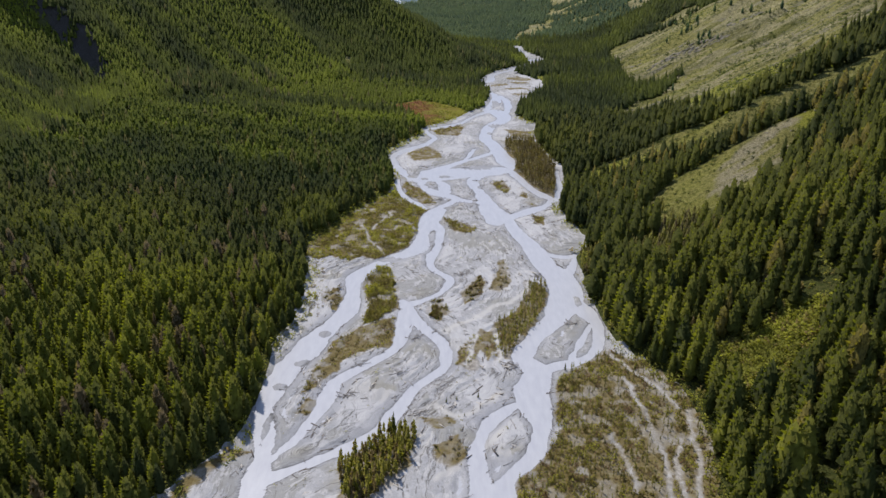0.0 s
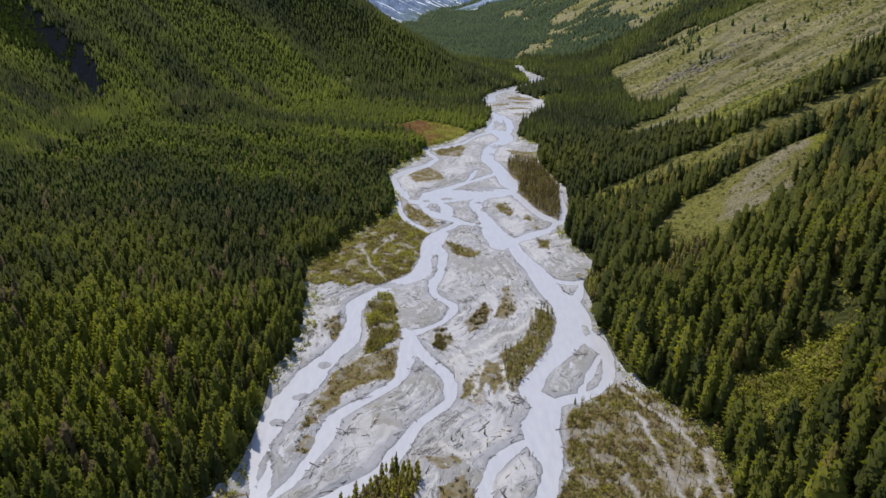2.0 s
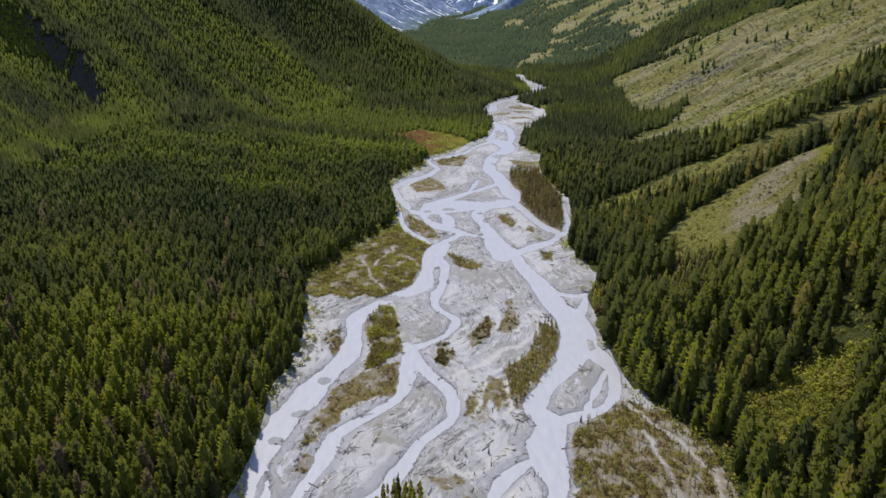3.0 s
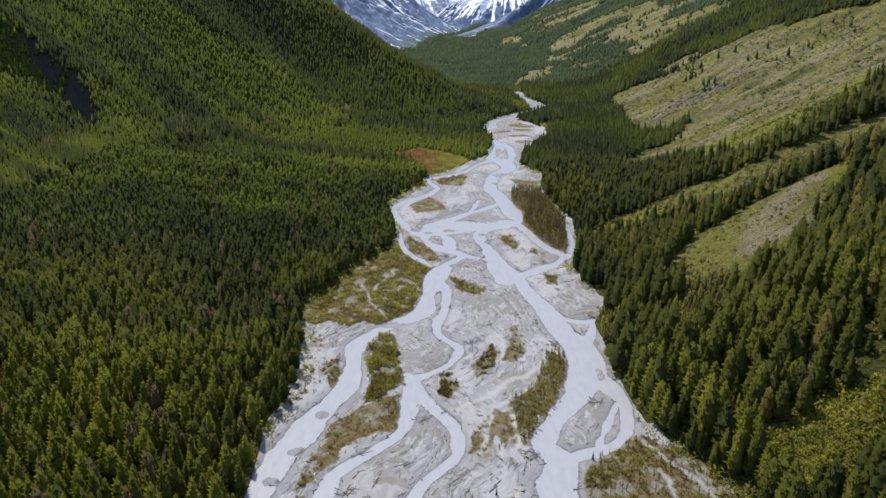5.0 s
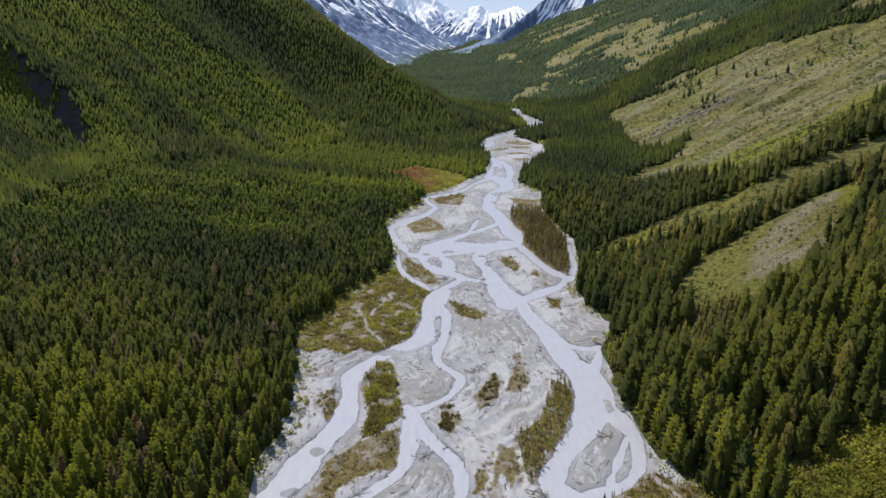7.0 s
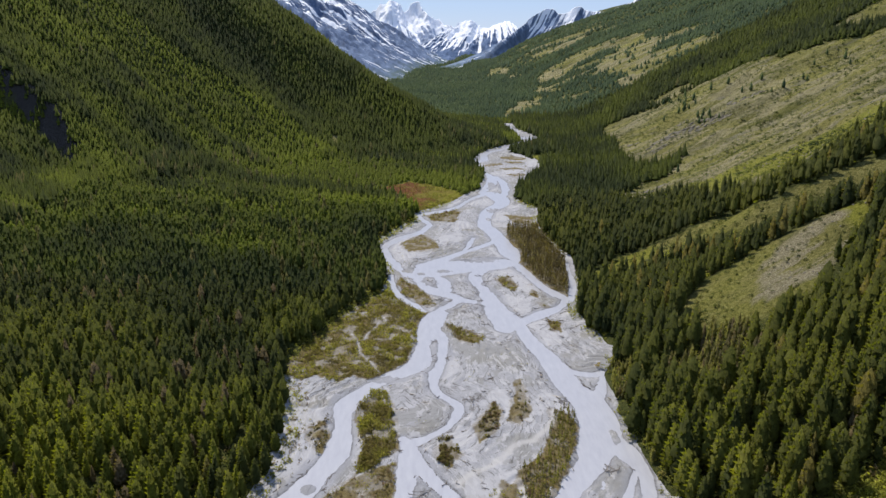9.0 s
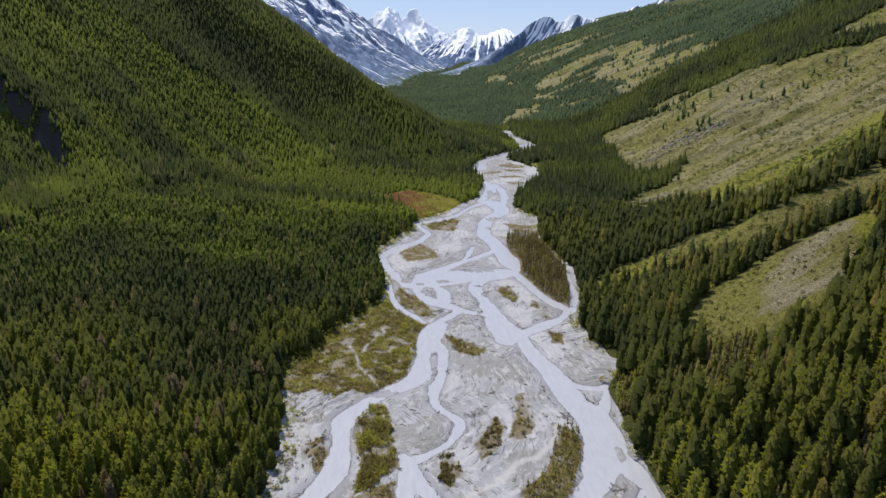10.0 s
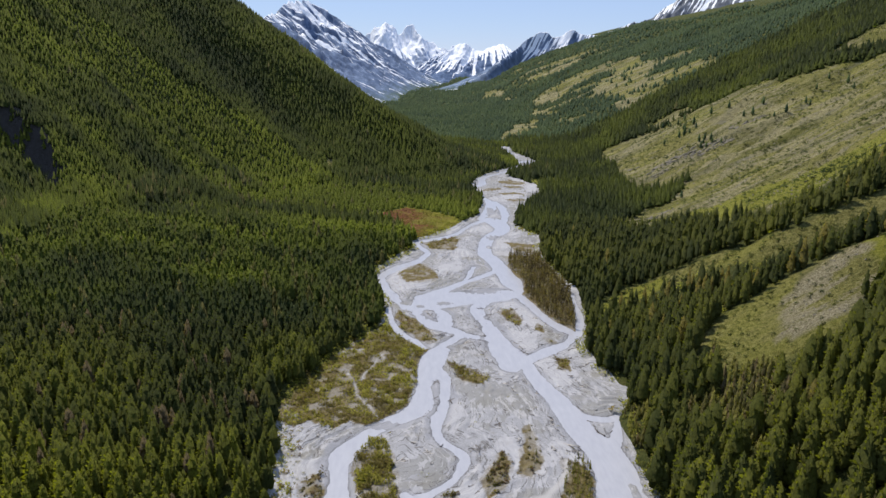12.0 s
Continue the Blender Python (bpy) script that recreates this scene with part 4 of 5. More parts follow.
CREST_CORNER = [(694, 3054, 190), (783, 3054, 228), (871, 3054, 264), (954, 3104, 280), (1008, 3104, 320), (1062, 3104, 355), (1151, 3104, 386), (1285, 3104, 427), (1442, 3054, 446), (1660, 3054, 512)]

mountain("mountain", CREST_WEST, 640, 300, HAZED_ROCK, "steep dark rock peak streaked with snow gullies, its distance blue painted on", 3, 1.0, (58, 72), 1.35)
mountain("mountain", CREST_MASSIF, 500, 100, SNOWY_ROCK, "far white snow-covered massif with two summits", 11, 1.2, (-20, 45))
mountain("mountain", CREST_MIDDLE, 650, 200, WHITE_ROCK, "snowy mid-distance peak with rock ribs painted in distance blue", 17, 1.0, (-60, 25))
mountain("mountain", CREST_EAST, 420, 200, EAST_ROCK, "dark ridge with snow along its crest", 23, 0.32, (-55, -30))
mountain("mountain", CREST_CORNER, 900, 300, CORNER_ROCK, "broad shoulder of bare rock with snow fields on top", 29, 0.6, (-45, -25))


# ---- trees and bushes ----
def crown_boughs(boughs, seed, low=0.12, spread=0.5, slim=0.75, tilt=0.8):
    """A conifer's crown of single flat boughs set round the stem, one metre high and one metre in radius: points and triangles.
    Each bough is a bent kite; they shorten towards the top and droop a little."""
    r = np.random.RandomState(seed)
    verts, tris = [], []
    for k in range(boughs):
        f = ((k + r.uniform(0, 1)) / boughs) ** 0.9
        a = k * 2.39996 + r.uniform(-0.5, 0.5)
        w = max(0.12, (1 - f) ** slim) * (1.0 if f > 0.18 else 0.62 + 2 * f) * r.uniform(0.45, 1.15)
        z = low + (0.97 - low) * f
        side = spread * w * r.uniform(0.75, 1.2) + 0.03
        ca, sa = math.cos(a), math.sin(a)
        lean, rho = r.uniform(-0.3, 0.25) * w, tilt * r.uniform(-1.3, 1.3)
        roll, side = math.sin(rho) * side, math.cos(rho) * side + 0.02
        i0 = len(verts)
        verts += [(-0.1 * w * ca, -0.1 * w * sa, z + 0.02), (0.55 * w * ca - side * sa, 0.55 * w * sa + side * ca, z + 0.25 * (lean + roll) - 0.01),
                  (w * ca, w * sa, z + 0.25 * lean - 0.015), (0.55 * w * ca + side * sa, 0.55 * w * sa - side * ca, z + 0.25 * (lean - roll) - 0.01)]
        tris += [(i0, i0 + 3, i0 + 2), (i0, i0 + 2, i0 + 1)]
    i0 = len(verts)
    verts += [(0.09, 0, 0.88), (-0.05, 0.07, 0.88), (-0.05, -0.07, 0.88), (0, 0, 1.0)]
    tris += [(i0, i0 + 1, i0 + 3), (i0 + 1, i0 + 2, i0 + 3), (i0 + 2, i0, i0 + 3)]
    return np.array(verts), np.array(tris)


def full_crown(rings, sides, sprigs, seed, slim=0.85):
    """A larch's crown: an uneven, tapered body of needles with short sprigs that stand out of it and point up; one metre high
    and one metre in radius."""
    r = np.random.RandomState(seed)
    verts, tris = [], []

    def girth(f):
        return (1 - f) ** slim * min(1.0, 0.5 + 2.8 * f) + 0.02

    for i in range(rings):
        f = i / rings
        for k in range(sides):
            a = 6.2832 * (k + 0.5 * (i % 2) + r.uniform(-0.2, 0.2)) / sides
            w = girth(f) * r.uniform(0.68, 1.02)
            verts.append((w * math.cos(a), w * math.sin(a), 0.07 + 0.9 * (f + r.uniform(-0.35, 0.35) / rings)))
    verts.append((0, 0, 1.0))
    for i in range(rings - 1):
        for k in range(sides):
            a, b = i * sides + k, i * sides + (k + 1) % sides
            tris += [(a, b, b + sides), (a, b + sides, a + sides)]
    tris += [((rings - 1) * sides + k, (rings - 1) * sides + (k + 1) % sides, rings * sides) for k in range(sides)]
    for k in range(sprigs):
        f = ((k + r.uniform(0, 1)) / sprigs) ** 1.1 * 0.95
        a = k * 2.39996 + r.uniform(-0.4, 0.4)
        w, z = girth(f), 0.07 + 0.9 * f
        out, side, lift = w * r.uniform(1.0, 1.3) + 0.04, 0.09 * w + 0.03, r.uniform(0.03, 0.08)
        c, t = math.cos(a), math.sin(a)
        i0 = len(verts)
        verts += [(0.55 * w * c - side * t, 0.55 * w * t + side * c, z), (0.55 * w * c + side * t, 0.55 * w * t - side * c, z - 0.02), (out * c, out * t, z + lift), (0.7 * w * c, 0.7 * w * t, z + 0.06)]
        tris += [(i0, i0 + 1, i0 + 2), (i0, i0 + 2, i0 + 3)]
    return np.array(verts), np.array(tris)


def tiered_crown(tiers, sides, seed, wide=1.0):
    """A conifer's crown of ragged skirts, one above the other, for the trees that stand far off."""
    r = np.random.RandomState(seed)
    verts, tris = [], []
    for t in range(tiers):
        z0, z1 = 0.1 + 0.62 * t / tiers, min(1.0, 0.1 + 0.62 * t / tiers + 1.25 / tiers)
        i0, turn = len(verts), r.uniform(0, 6.28)
        for k in range(sides):
            a, w = turn + 6.2832 * (k + r.uniform(-0.25, 0.25)) / sides, wide * (1 - 0.42 * t) * r.uniform(0.75, 1.2)
            verts.append((w * math.cos(a), w * math.sin(a), z0 + r.uniform(-0.08, 0.08)))
        verts.append((r.uniform(-0.08, 0.08), r.uniform(-0.08, 0.08), z1))
        tris += [(i0 + k, i0 + (k + 1) % sides, i0 + sides) for k in range(sides)]
    return np.array(verts), np.array(tris)


def bush_leaves(clumps, seed, tall=1.0):
    """A bush of leafy sprays that fan out from its foot: points and triangles, about one metre across and high."""
    r = np.random.RandomState(seed)
    verts, tris = [], []
    for k in range(clumps):
        a, e = r.uniform(0, 6.2832), math.sqrt(r.uniform(0, 1))
        x, y = 0.45 * e * math.cos(a), 0.45 * e * math.sin(a)
        z = (1 - 0.6 * e * e) * r.uniform(0.2, 1.0) * tall
        s, t = r.uniform(0.08, 0.19), r.uniform(0, 6.2832)
        tip, side = r.uniform(-1.1, 1.1) * s, r.uniform(-0.7, 0.7) * s
        c, d = math.cos(t) * s, math.sin(t) * s
        i0 = len(verts)
        verts += [(x - c, y - d, z - tip), (x - 0.6 * d, y + 0.6 * c, z + side), (x + c, y + d, z + tip), (x + 0.6 * d, y - 0.6 * c, z - side)]
        tris += [(i0, i0 + 3, i0 + 2), (i0, i0 + 2, i0 + 1)]
        if k % 4 == 0:
            i0 = len(verts)
            verts += [(0.06 * c, 0.06 * d, 0), (0.06 * d + 0.02, -0.06 * c, 0), (x, y, z + 0.05)]
            tris += [(i0, i0 + 1, i0 + 2)]
    return np.array(verts), np.array(tris)


def soft_normals(v):
    """Normals that round a crown off, outwards and up."""
    r = np.random.RandomState(len(v))
    off = r.uniform(-0.3, 0.3, (len(v), 3))
    n = np.stack([v[:, 0] * 1.1, v[:, 1] * 1.1, 0.5 + 0.5 * v[:, 2]], -1) + off
    return n / np.linalg.norm(n, axis=1, keepdims=True)


def stand(name, models, places, mat, label, category):
    """Many plants in one mesh. places: rows of x, y, z, height, radius, turn, tint."""
    rng = np.random.RandomState(len(places) + 5)
    pick = rng.randint(0, len(models), len(places))
    vs, fs, ts, ns, base = [], [], [], [], 0
    for k, (v, f) in enumerate(models):
        p = places[pick == k]
        if not len(p):
            continue
        c, s = np.cos(p[:, 5])[:, None], np.sin(p[:, 5])[:, None]
        x = p[:, 0:1] + p[:, 4:5] * (v[:, 0] * c - v[:, 1] * s)
        y = p[:, 1:2] + p[:, 4:5] * (v[:, 0] * s + v[:, 1] * c)
        z = p[:, 2:3] + p[:, 3:4] * v[:, 2]
        vs.append(np.stack([x, y, z], -1).reshape(-1, 3))
        fs.append((f[None] + base + (np.arange(len(p)) * len(v))[:, None, None]).reshape(-1, 3))
        ts.append(np.repeat(p[:, 6], len(v)))
        q = soft_normals(v)
        ns.append(np.stack([q[:, 0] * c - q[:, 1] * s, q[:, 0] * s + q[:, 1] * c, np.repeat(q[None, :, 2], len(p), 0)], -1).reshape(-1, 3))
        base += len(p) * len(v)
    ob = raw_mesh(name, np.concatenate(vs), np.concatenate(fs), mat, smooth=True, tint=np.concatenate(ts))
    ob.data.normals_split_custom_set_from_vertices(np.concatenate(ns))
    return tagged(ob, label, category, kind="stuff")


def scatter(x0, x1, y0, y1, step, seed):
    """Points on an uneven grid."""
    r = np.random.RandomState(seed)
    x, y = np.meshgrid(np.arange(x0, x1, step), np.arange(y0, y1, step))
    return (x + r.uniform(-0.48, 0.48, x.shape) * step).ravel(), (y + r.uniform(-0.48, 0.48, x.shape) * step).ravel()


def wooded(x, y):
    """Where the forest stands: outside the gravel and the open hillsides."""
    west, east = across(BANK_WEST, y) - x, x - across(BANK_EAST, y)
    ok = (west > 2 + 2 * bumps(x, y, 12, 70)) | (east > 2.5 + 3 * bumps(x, y, 14, 71))
    ok |= (y > 1190) & (west < 4) & (east < 4)
    lone = lattice(np.floor(x * 7), np.floor(y * 7), 5) < np.where(y > 1100, 0.07, 0.0)
    ok &= ~inside_any([SCREE_SPOT], x, y, 6) & ~(inside_any(CLIFFS, x, y, 9) & (bumps(x, y, 9, 16) > 0.12))
    ok &= (~(in_grass(x, y) | (in_grass(x + 5, y + 12) & (y > 330) & (y < 640) & (x > 100)) | (in_grass(x + 3, y + 15) & (y > 280) & (y < 345) & (x > 120) & (x < 176))) | lone) & ~inside_any([RED_MEADOW], x, y, 7) & ~inside_any([WEST_BENCH, UPPER_GROVE, EAST_SCRUB, WEST_EDGE], x, y, 2)
    # glades and brown undergrowth between the trees of the east bank
    ok &= ~((east > 8) & (y < 255) & (lattice(np.floor(x * 5), np.floor(y * 5), 19) < 0.33))
    ok &= ~((east > 0) & (east < 60) & (y > 228) & (y < 345) & (glade(x, y) > np.where(east < 45, 0.0, 0.18)))
    return ok


def glade(x, y):
    return bumps(x, y, 30, 98) + 0.35 * bumps(x, y, 7, 108)


def seen_wedge(x, y, margin=1.0):
    """The stretch of the valley that lies ahead, with some room to the sides."""
    return np.abs(x - 0.0) < 50 * margin + (y + 25) * 0.6 * margin


def conifers(x, y, seed):
    """Heights, widths and tints of the forest's trees at points of the plan."""
    r = np.random.RandomState(seed)
    n = len(x)
    east = x > across(BANK_EAST, y)
    climb = across(FOOT_WEST, y) - x
    flat = ~east & (climb < 20 + 25 * bumps(x, y, 40, 83))
    steep = ~east & ~flat
    fall = x * 0.35 + y * 0.9
    bands = 0.5 * bumps(fall, x * 0.1, 50, 76, 3) + 0.5 * bumps(fall, x * 0.18, 17, 176, 2)
    patches = 0.6 * bumps(x, y, 55, 75, 2) + 0.4 * bumps(x, y, 17, 79, 2)
    h = np.where(east, r.uniform(10.5, 16.5, n), r.uniform(9.0, 14.0, n)) * (1 + 0.15 * patches) * r.choice([0.55, 0.8, 1.0, 1.18], n, p=[0.12, 0.23, 0.45, 0.2])
    # smaller, smoother trees down the sunny slope and onto the flat, taller in the folds; tint also paints lit ribs
    west = ~east & (y < 1250)
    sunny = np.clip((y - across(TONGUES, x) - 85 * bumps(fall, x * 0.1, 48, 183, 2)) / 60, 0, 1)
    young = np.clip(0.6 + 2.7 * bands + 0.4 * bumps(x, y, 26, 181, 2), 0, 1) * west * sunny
    # tint paints shade behind the spur and light along its crest
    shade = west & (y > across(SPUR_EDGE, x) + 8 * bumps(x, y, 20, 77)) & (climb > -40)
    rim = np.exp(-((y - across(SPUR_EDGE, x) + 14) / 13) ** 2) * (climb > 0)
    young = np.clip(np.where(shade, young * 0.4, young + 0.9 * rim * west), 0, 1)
    h = h * np.where(steep, 0.72, 1.0) * (1 - 0.36 * young) * np.where(y > 1250, 0.62, 1.0) * np.where(east & (y < 250), 1.25, np.where(east & (y < 330), 1.1, 1.0))
    w = h * r.uniform(0.19, 0.29, n) * (1 + 0.4 * young) * np.where(east & (y > 290) & (y < 620), 0.84, 1.0)
    jitter = r.uniform(-0.16, 0.16, n)
    tint = np.where(east, 0.17 + 0.24 * patches + 0.23 * np.clip((330 - y) / 60, 0, 1), 0.38 + 0.45 * patches - 0.25 * (y > 285 + 30 * bumps(x, y, 40, 182))) + jitter
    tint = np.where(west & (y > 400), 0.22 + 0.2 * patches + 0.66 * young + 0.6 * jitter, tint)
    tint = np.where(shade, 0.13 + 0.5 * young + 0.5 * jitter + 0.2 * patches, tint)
    tint = np.where(east & (y > 480), 0.22 + 0.3 * patches + jitter, tint)
    tint = np.where(y > 1250, 0.36 + 0.4 * patches + jitter, tint)
    grey = r.uniform(0, 1, n) < np.where(east & (y < 420), 0.02 + 0.13 * (glade(x, y) > 0.12), np.where(flat, 0.02 + 0.08 * (patches < -0.1) + 0.1 * (y < 185), 0.004))
    tint = np.where(grey, 0.99, np.clip(tint, 0.01, 0.93))
    return np.stack([x, y, land(x, y) - 0.3, h, w, r.uniform(0, 6.28, n), tint], -1)


def build_forest():
    near = [full_crown(7, 7, 52, 90 + k, 0.5 + 0.08 * k) for k in range(6)]
    fine = [full_crown(5, 6, 20, 100 + k, 0.5 + 0.08 * k) for k in range(6)]
    mid = [full_crown(4, 5, 5, 210 + k, 0.6 + 0.1 * k) for k in range(5)]
    low = [tiered_crown(3, 5, 300 + k) for k in range(4)]
    least = [tiered_crown(2, 4, 310 + k) for k in range(4)]
    spans = [(-100, 120, 7.0, low, 1.3), (120, 265, 4.5, near, 1.0), (265, 400, 4.2, fine, 1.0), (400, 620, 4.1, mid, 1.0), (620, 900, 4.2, low, 1.0),
             (900, 1250, 4.6, low, 1.05), (1250, 2100, 6.4, least, 1.5), (2100, 3000, 11.0, least, 2.3), (3000, 3800, 20.0, least, 3.2)]
    for k, (y0, y1, step, models, wide) in enumerate(spans):
        reach = max(200, 50 + (y1 + 25) * 0.6)
        x, y = scatter(-reach, reach, y0, y1, step, k)
        climbs = (across(FOOT_WEST, y) - x > -10) & (y > 400) & (y < 1250)
        ok = wooded(x, y) & (seen_wedge(x, y) | ((y < 120) & (np.abs(x) < 200))) & ~climbs
        ok &= land(x, y) < np.where(y > 1900, 265 + 40 * bumps(x, y, 120, 185), 420)
        if y1 <= 400:
            ok &= ~near_tree(x, y)
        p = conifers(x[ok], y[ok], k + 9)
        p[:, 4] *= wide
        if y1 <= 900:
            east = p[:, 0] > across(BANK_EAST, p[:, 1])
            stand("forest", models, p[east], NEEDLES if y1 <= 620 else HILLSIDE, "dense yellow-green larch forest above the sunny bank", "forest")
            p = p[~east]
        stand("forest", models, p, SLOPE if y1 <= 400 else HILLSIDE if y1 <= 1250 else HAZED_NEEDLES, "dense green larch and spruce forest covering the slopes", "forest")
    slight = [tiered_crown(2, 5, 330 + k) for k in range(4)]
    # the steep west slope: smaller trees, closer together
    for y0, y1, step, models in ((400, 720, 2.5, slight), (720, 1250, 3.0, slight)):
        x, y = scatter(-820, 140, y0, y1, step, y0)
        ok = (across(FOOT_WEST, y) - x > -10) & seen_wedge(x, y)
        x, y = x[ok], y[ok]
        ok = wooded(x, y)
        stand("forest", models, conifers(x[ok], y[ok], y0), HILLSIDE, "close young larches on the steep slope, light and shade painted in tint", "forest")


def near_tree(x, y):
    """The stretch whose trees stand as things of their own: along both banks where the valley is nearest."""
    west, east = across(BANK_WEST, y) - x, x - across(BANK_EAST, y)
    return (y < 255) & (((west > 0) & (west < 20)) | ((east > 0) & (east < 30) & (y > 130)))


def part(name, mesh, parent, label=""):
    ob = new(name, mesh)
    ob.parent = parent
    if label:
        ob["label"] = label
    return ob


def trunk_mesh(seed):
    bm = bmesh.new()
    r = random.Random(seed)
    rings = []
    for z, w in ((0, 0.022), (0.08, 0.016), (0.4, 0.011), (0.8, 0.005), (0.97, 0.002)):
        ox, oy = r.uniform(-0.004, 0.004), r.uniform(-0.004, 0.004)
        rings.append([bm.verts.new((ox + w * math.cos(a * 1.0472), oy + w * math.sin(a * 1.0472), z)) for a in range(6)])
    for a, b in zip(rings, rings[1:]):
        for k in range(6):
            bm.faces.new((a[k], a[(k + 1) % 6], b[(k + 1) % 6], b[k]))
    bm.faces.new(rings[-1])
    me = bpy.data.meshes.new("trunk")
    bm.to_mesh(me)
    bm.free()
    me.materials.append(BARK)
    return me


def plain_mesh(name, verts, tris, mat):
    ob = raw_mesh(name, verts, tris, mat, smooth=True)
    me = ob.data
    me.normals_split_custom_set_from_vertices(soft_normals(verts * np.array([4.5, 4.5, 1.0])))
    bpy.data.objects.remove(ob)
    return me


def build_near_trees():
    models = []
    for k in range(5):
        v, f = full_crown(9, 8, 70, 390 + k, 0.5 + 0.08 * k)
        v = v * np.array([0.22, 0.22, 1.0])
        models.append((trunk_mesh(k), plain_mesh("crown", v, f, NEEDLES), plain_mesh("crown", v, f, SLOPE)))
    x, y = scatter(-95, 130, 118, 255, 4.6, 77)
    ok = wooded(x, y) & near_tree(x, y)
    p = conifers(x[ok], y[ok], 78)[:290]
    rng = random.Random(4)
    for px, py, pz, h, w, turn, tint in p:
        tr, warm, cool = rng.choice(models)
        cr = warm if rng.random() < (1.0 if px > across(BANK_EAST, py) else 0.6) else cool
        tree = new("larch_tree")
        tree.matrix_world = Matrix.Translation((px, py, pz)) @ Matrix.Rotation(turn, 4, "Z") @ Matrix.Diagonal((h * rng.uniform(0.85, 1.15), h, h, 1))
        part("trunk", tr, tree)
        part("crown", cr, tree)
        tagged(tree, "green larch with a ragged crown on the wooded river bank", "tree", "trees on the river banks")


build_near_trees()
build_forest()


def stems_mesh(seed):
    """Bare twigs that fan up from one foot."""
    r = random.Random(seed)
    bm = bmesh.new()
    for k in range(9):
        a, lean = r.uniform(0, 6.28), r.uniform(0.1, 0.4)
        c, s = math.cos(a), math.sin(a)
        tip = bm.verts.new((lean * c, lean * s, r.uniform(0.5, 0.95)))
        q = [bm.verts.new((0.05 * c + 0.02 * math.cos(b), 0.05 * s + 0.02 * math.sin(b), 0)) for b in (0, 2.1, 4.2)]
        for i in range(3):
            bm.faces.new((q[i], q[(i + 1) % 3], tip))
    me = bpy.data.meshes.new("stems")
    bm.to_mesh(me)
    bm.free()
    me.materials.append(BARK)
    return me


def willow_bushes(x, y, h):
    """Bushes that stand singly on the gravel."""
    r = random.Random(len(x))
    if not BUSH_PARTS:
        for k in range(4):
            v, f = bush_leaves(34, 560 + k)
            BUSH_PARTS.append((stems_mesh(k), plain_mesh("foliage", v, f, WILLOW)))
    for bx, by, bh in zip(x, y, h):
        bush = new("willow_bush")
        w = bh * r.uniform(0.9, 1.5)
        bush.matrix_world = Matrix.Translation((bx, by, 0.1)) @ Matrix.Rotation(r.uniform(0, 6.28), 4, "Z") @ Matrix.Diagonal((w, w, bh, 1))
        stems, leaves = r.choice(BUSH_PARTS)
        part("stems", stems, bush)
        part("foliage", leaves, bush)
        tagged(bush, "low olive-brown willow bush growing on the gravel", "bush", "willow bushes on the gravel")


def young_larches(x, y, h):
    """The grove of thin young trees on the nearest island."""
    r = random.Random(5)
    models = []
    for k in range(4):
        v, f = crown_boughs(40, 580 + k, 0.34, 0.45, 0.4, 1.1)
        models.append((trunk_mesh(50 + k), plain_mesh("crown", v * np.array([0.16, 0.16, 1.0]), f, YOUNG)))
    for tx, ty, th in list(zip(x, y, h))[:280]:
        tree = new("young_larch")
        tree.matrix_world = Matrix.Translation((tx, ty, 0.0)) @ Matrix.Rotation(r.uniform(0, 6.28), 4, "Z") @ Matrix.Diagonal((th * r.uniform(0.7, 1.2), th, th, 1))
        trunk, crown = r.choice(models)
        part("trunk", trunk, tree)
        part("crown", crown, tree)
        tagged(tree, "thin young larch with sparse yellow-green needles on a gravel island", "tree", "young larches of the island grove")


BUSH_PARTS = []


def with_stem(verts, tris):
    """The same crown on a thin bare stem."""
    i = len(verts)
    foot = [(0.16, 0, 0), (-0.08, 0.14, 0), (-0.08, -0.14, 0), (0, 0, 0.8)]
    return np.concatenate([verts, foot]), np.concatenate([tris, [(i, i + 1, i + 3), (i + 1, i + 2, i + 3), (i + 2, i, i + 3)]])


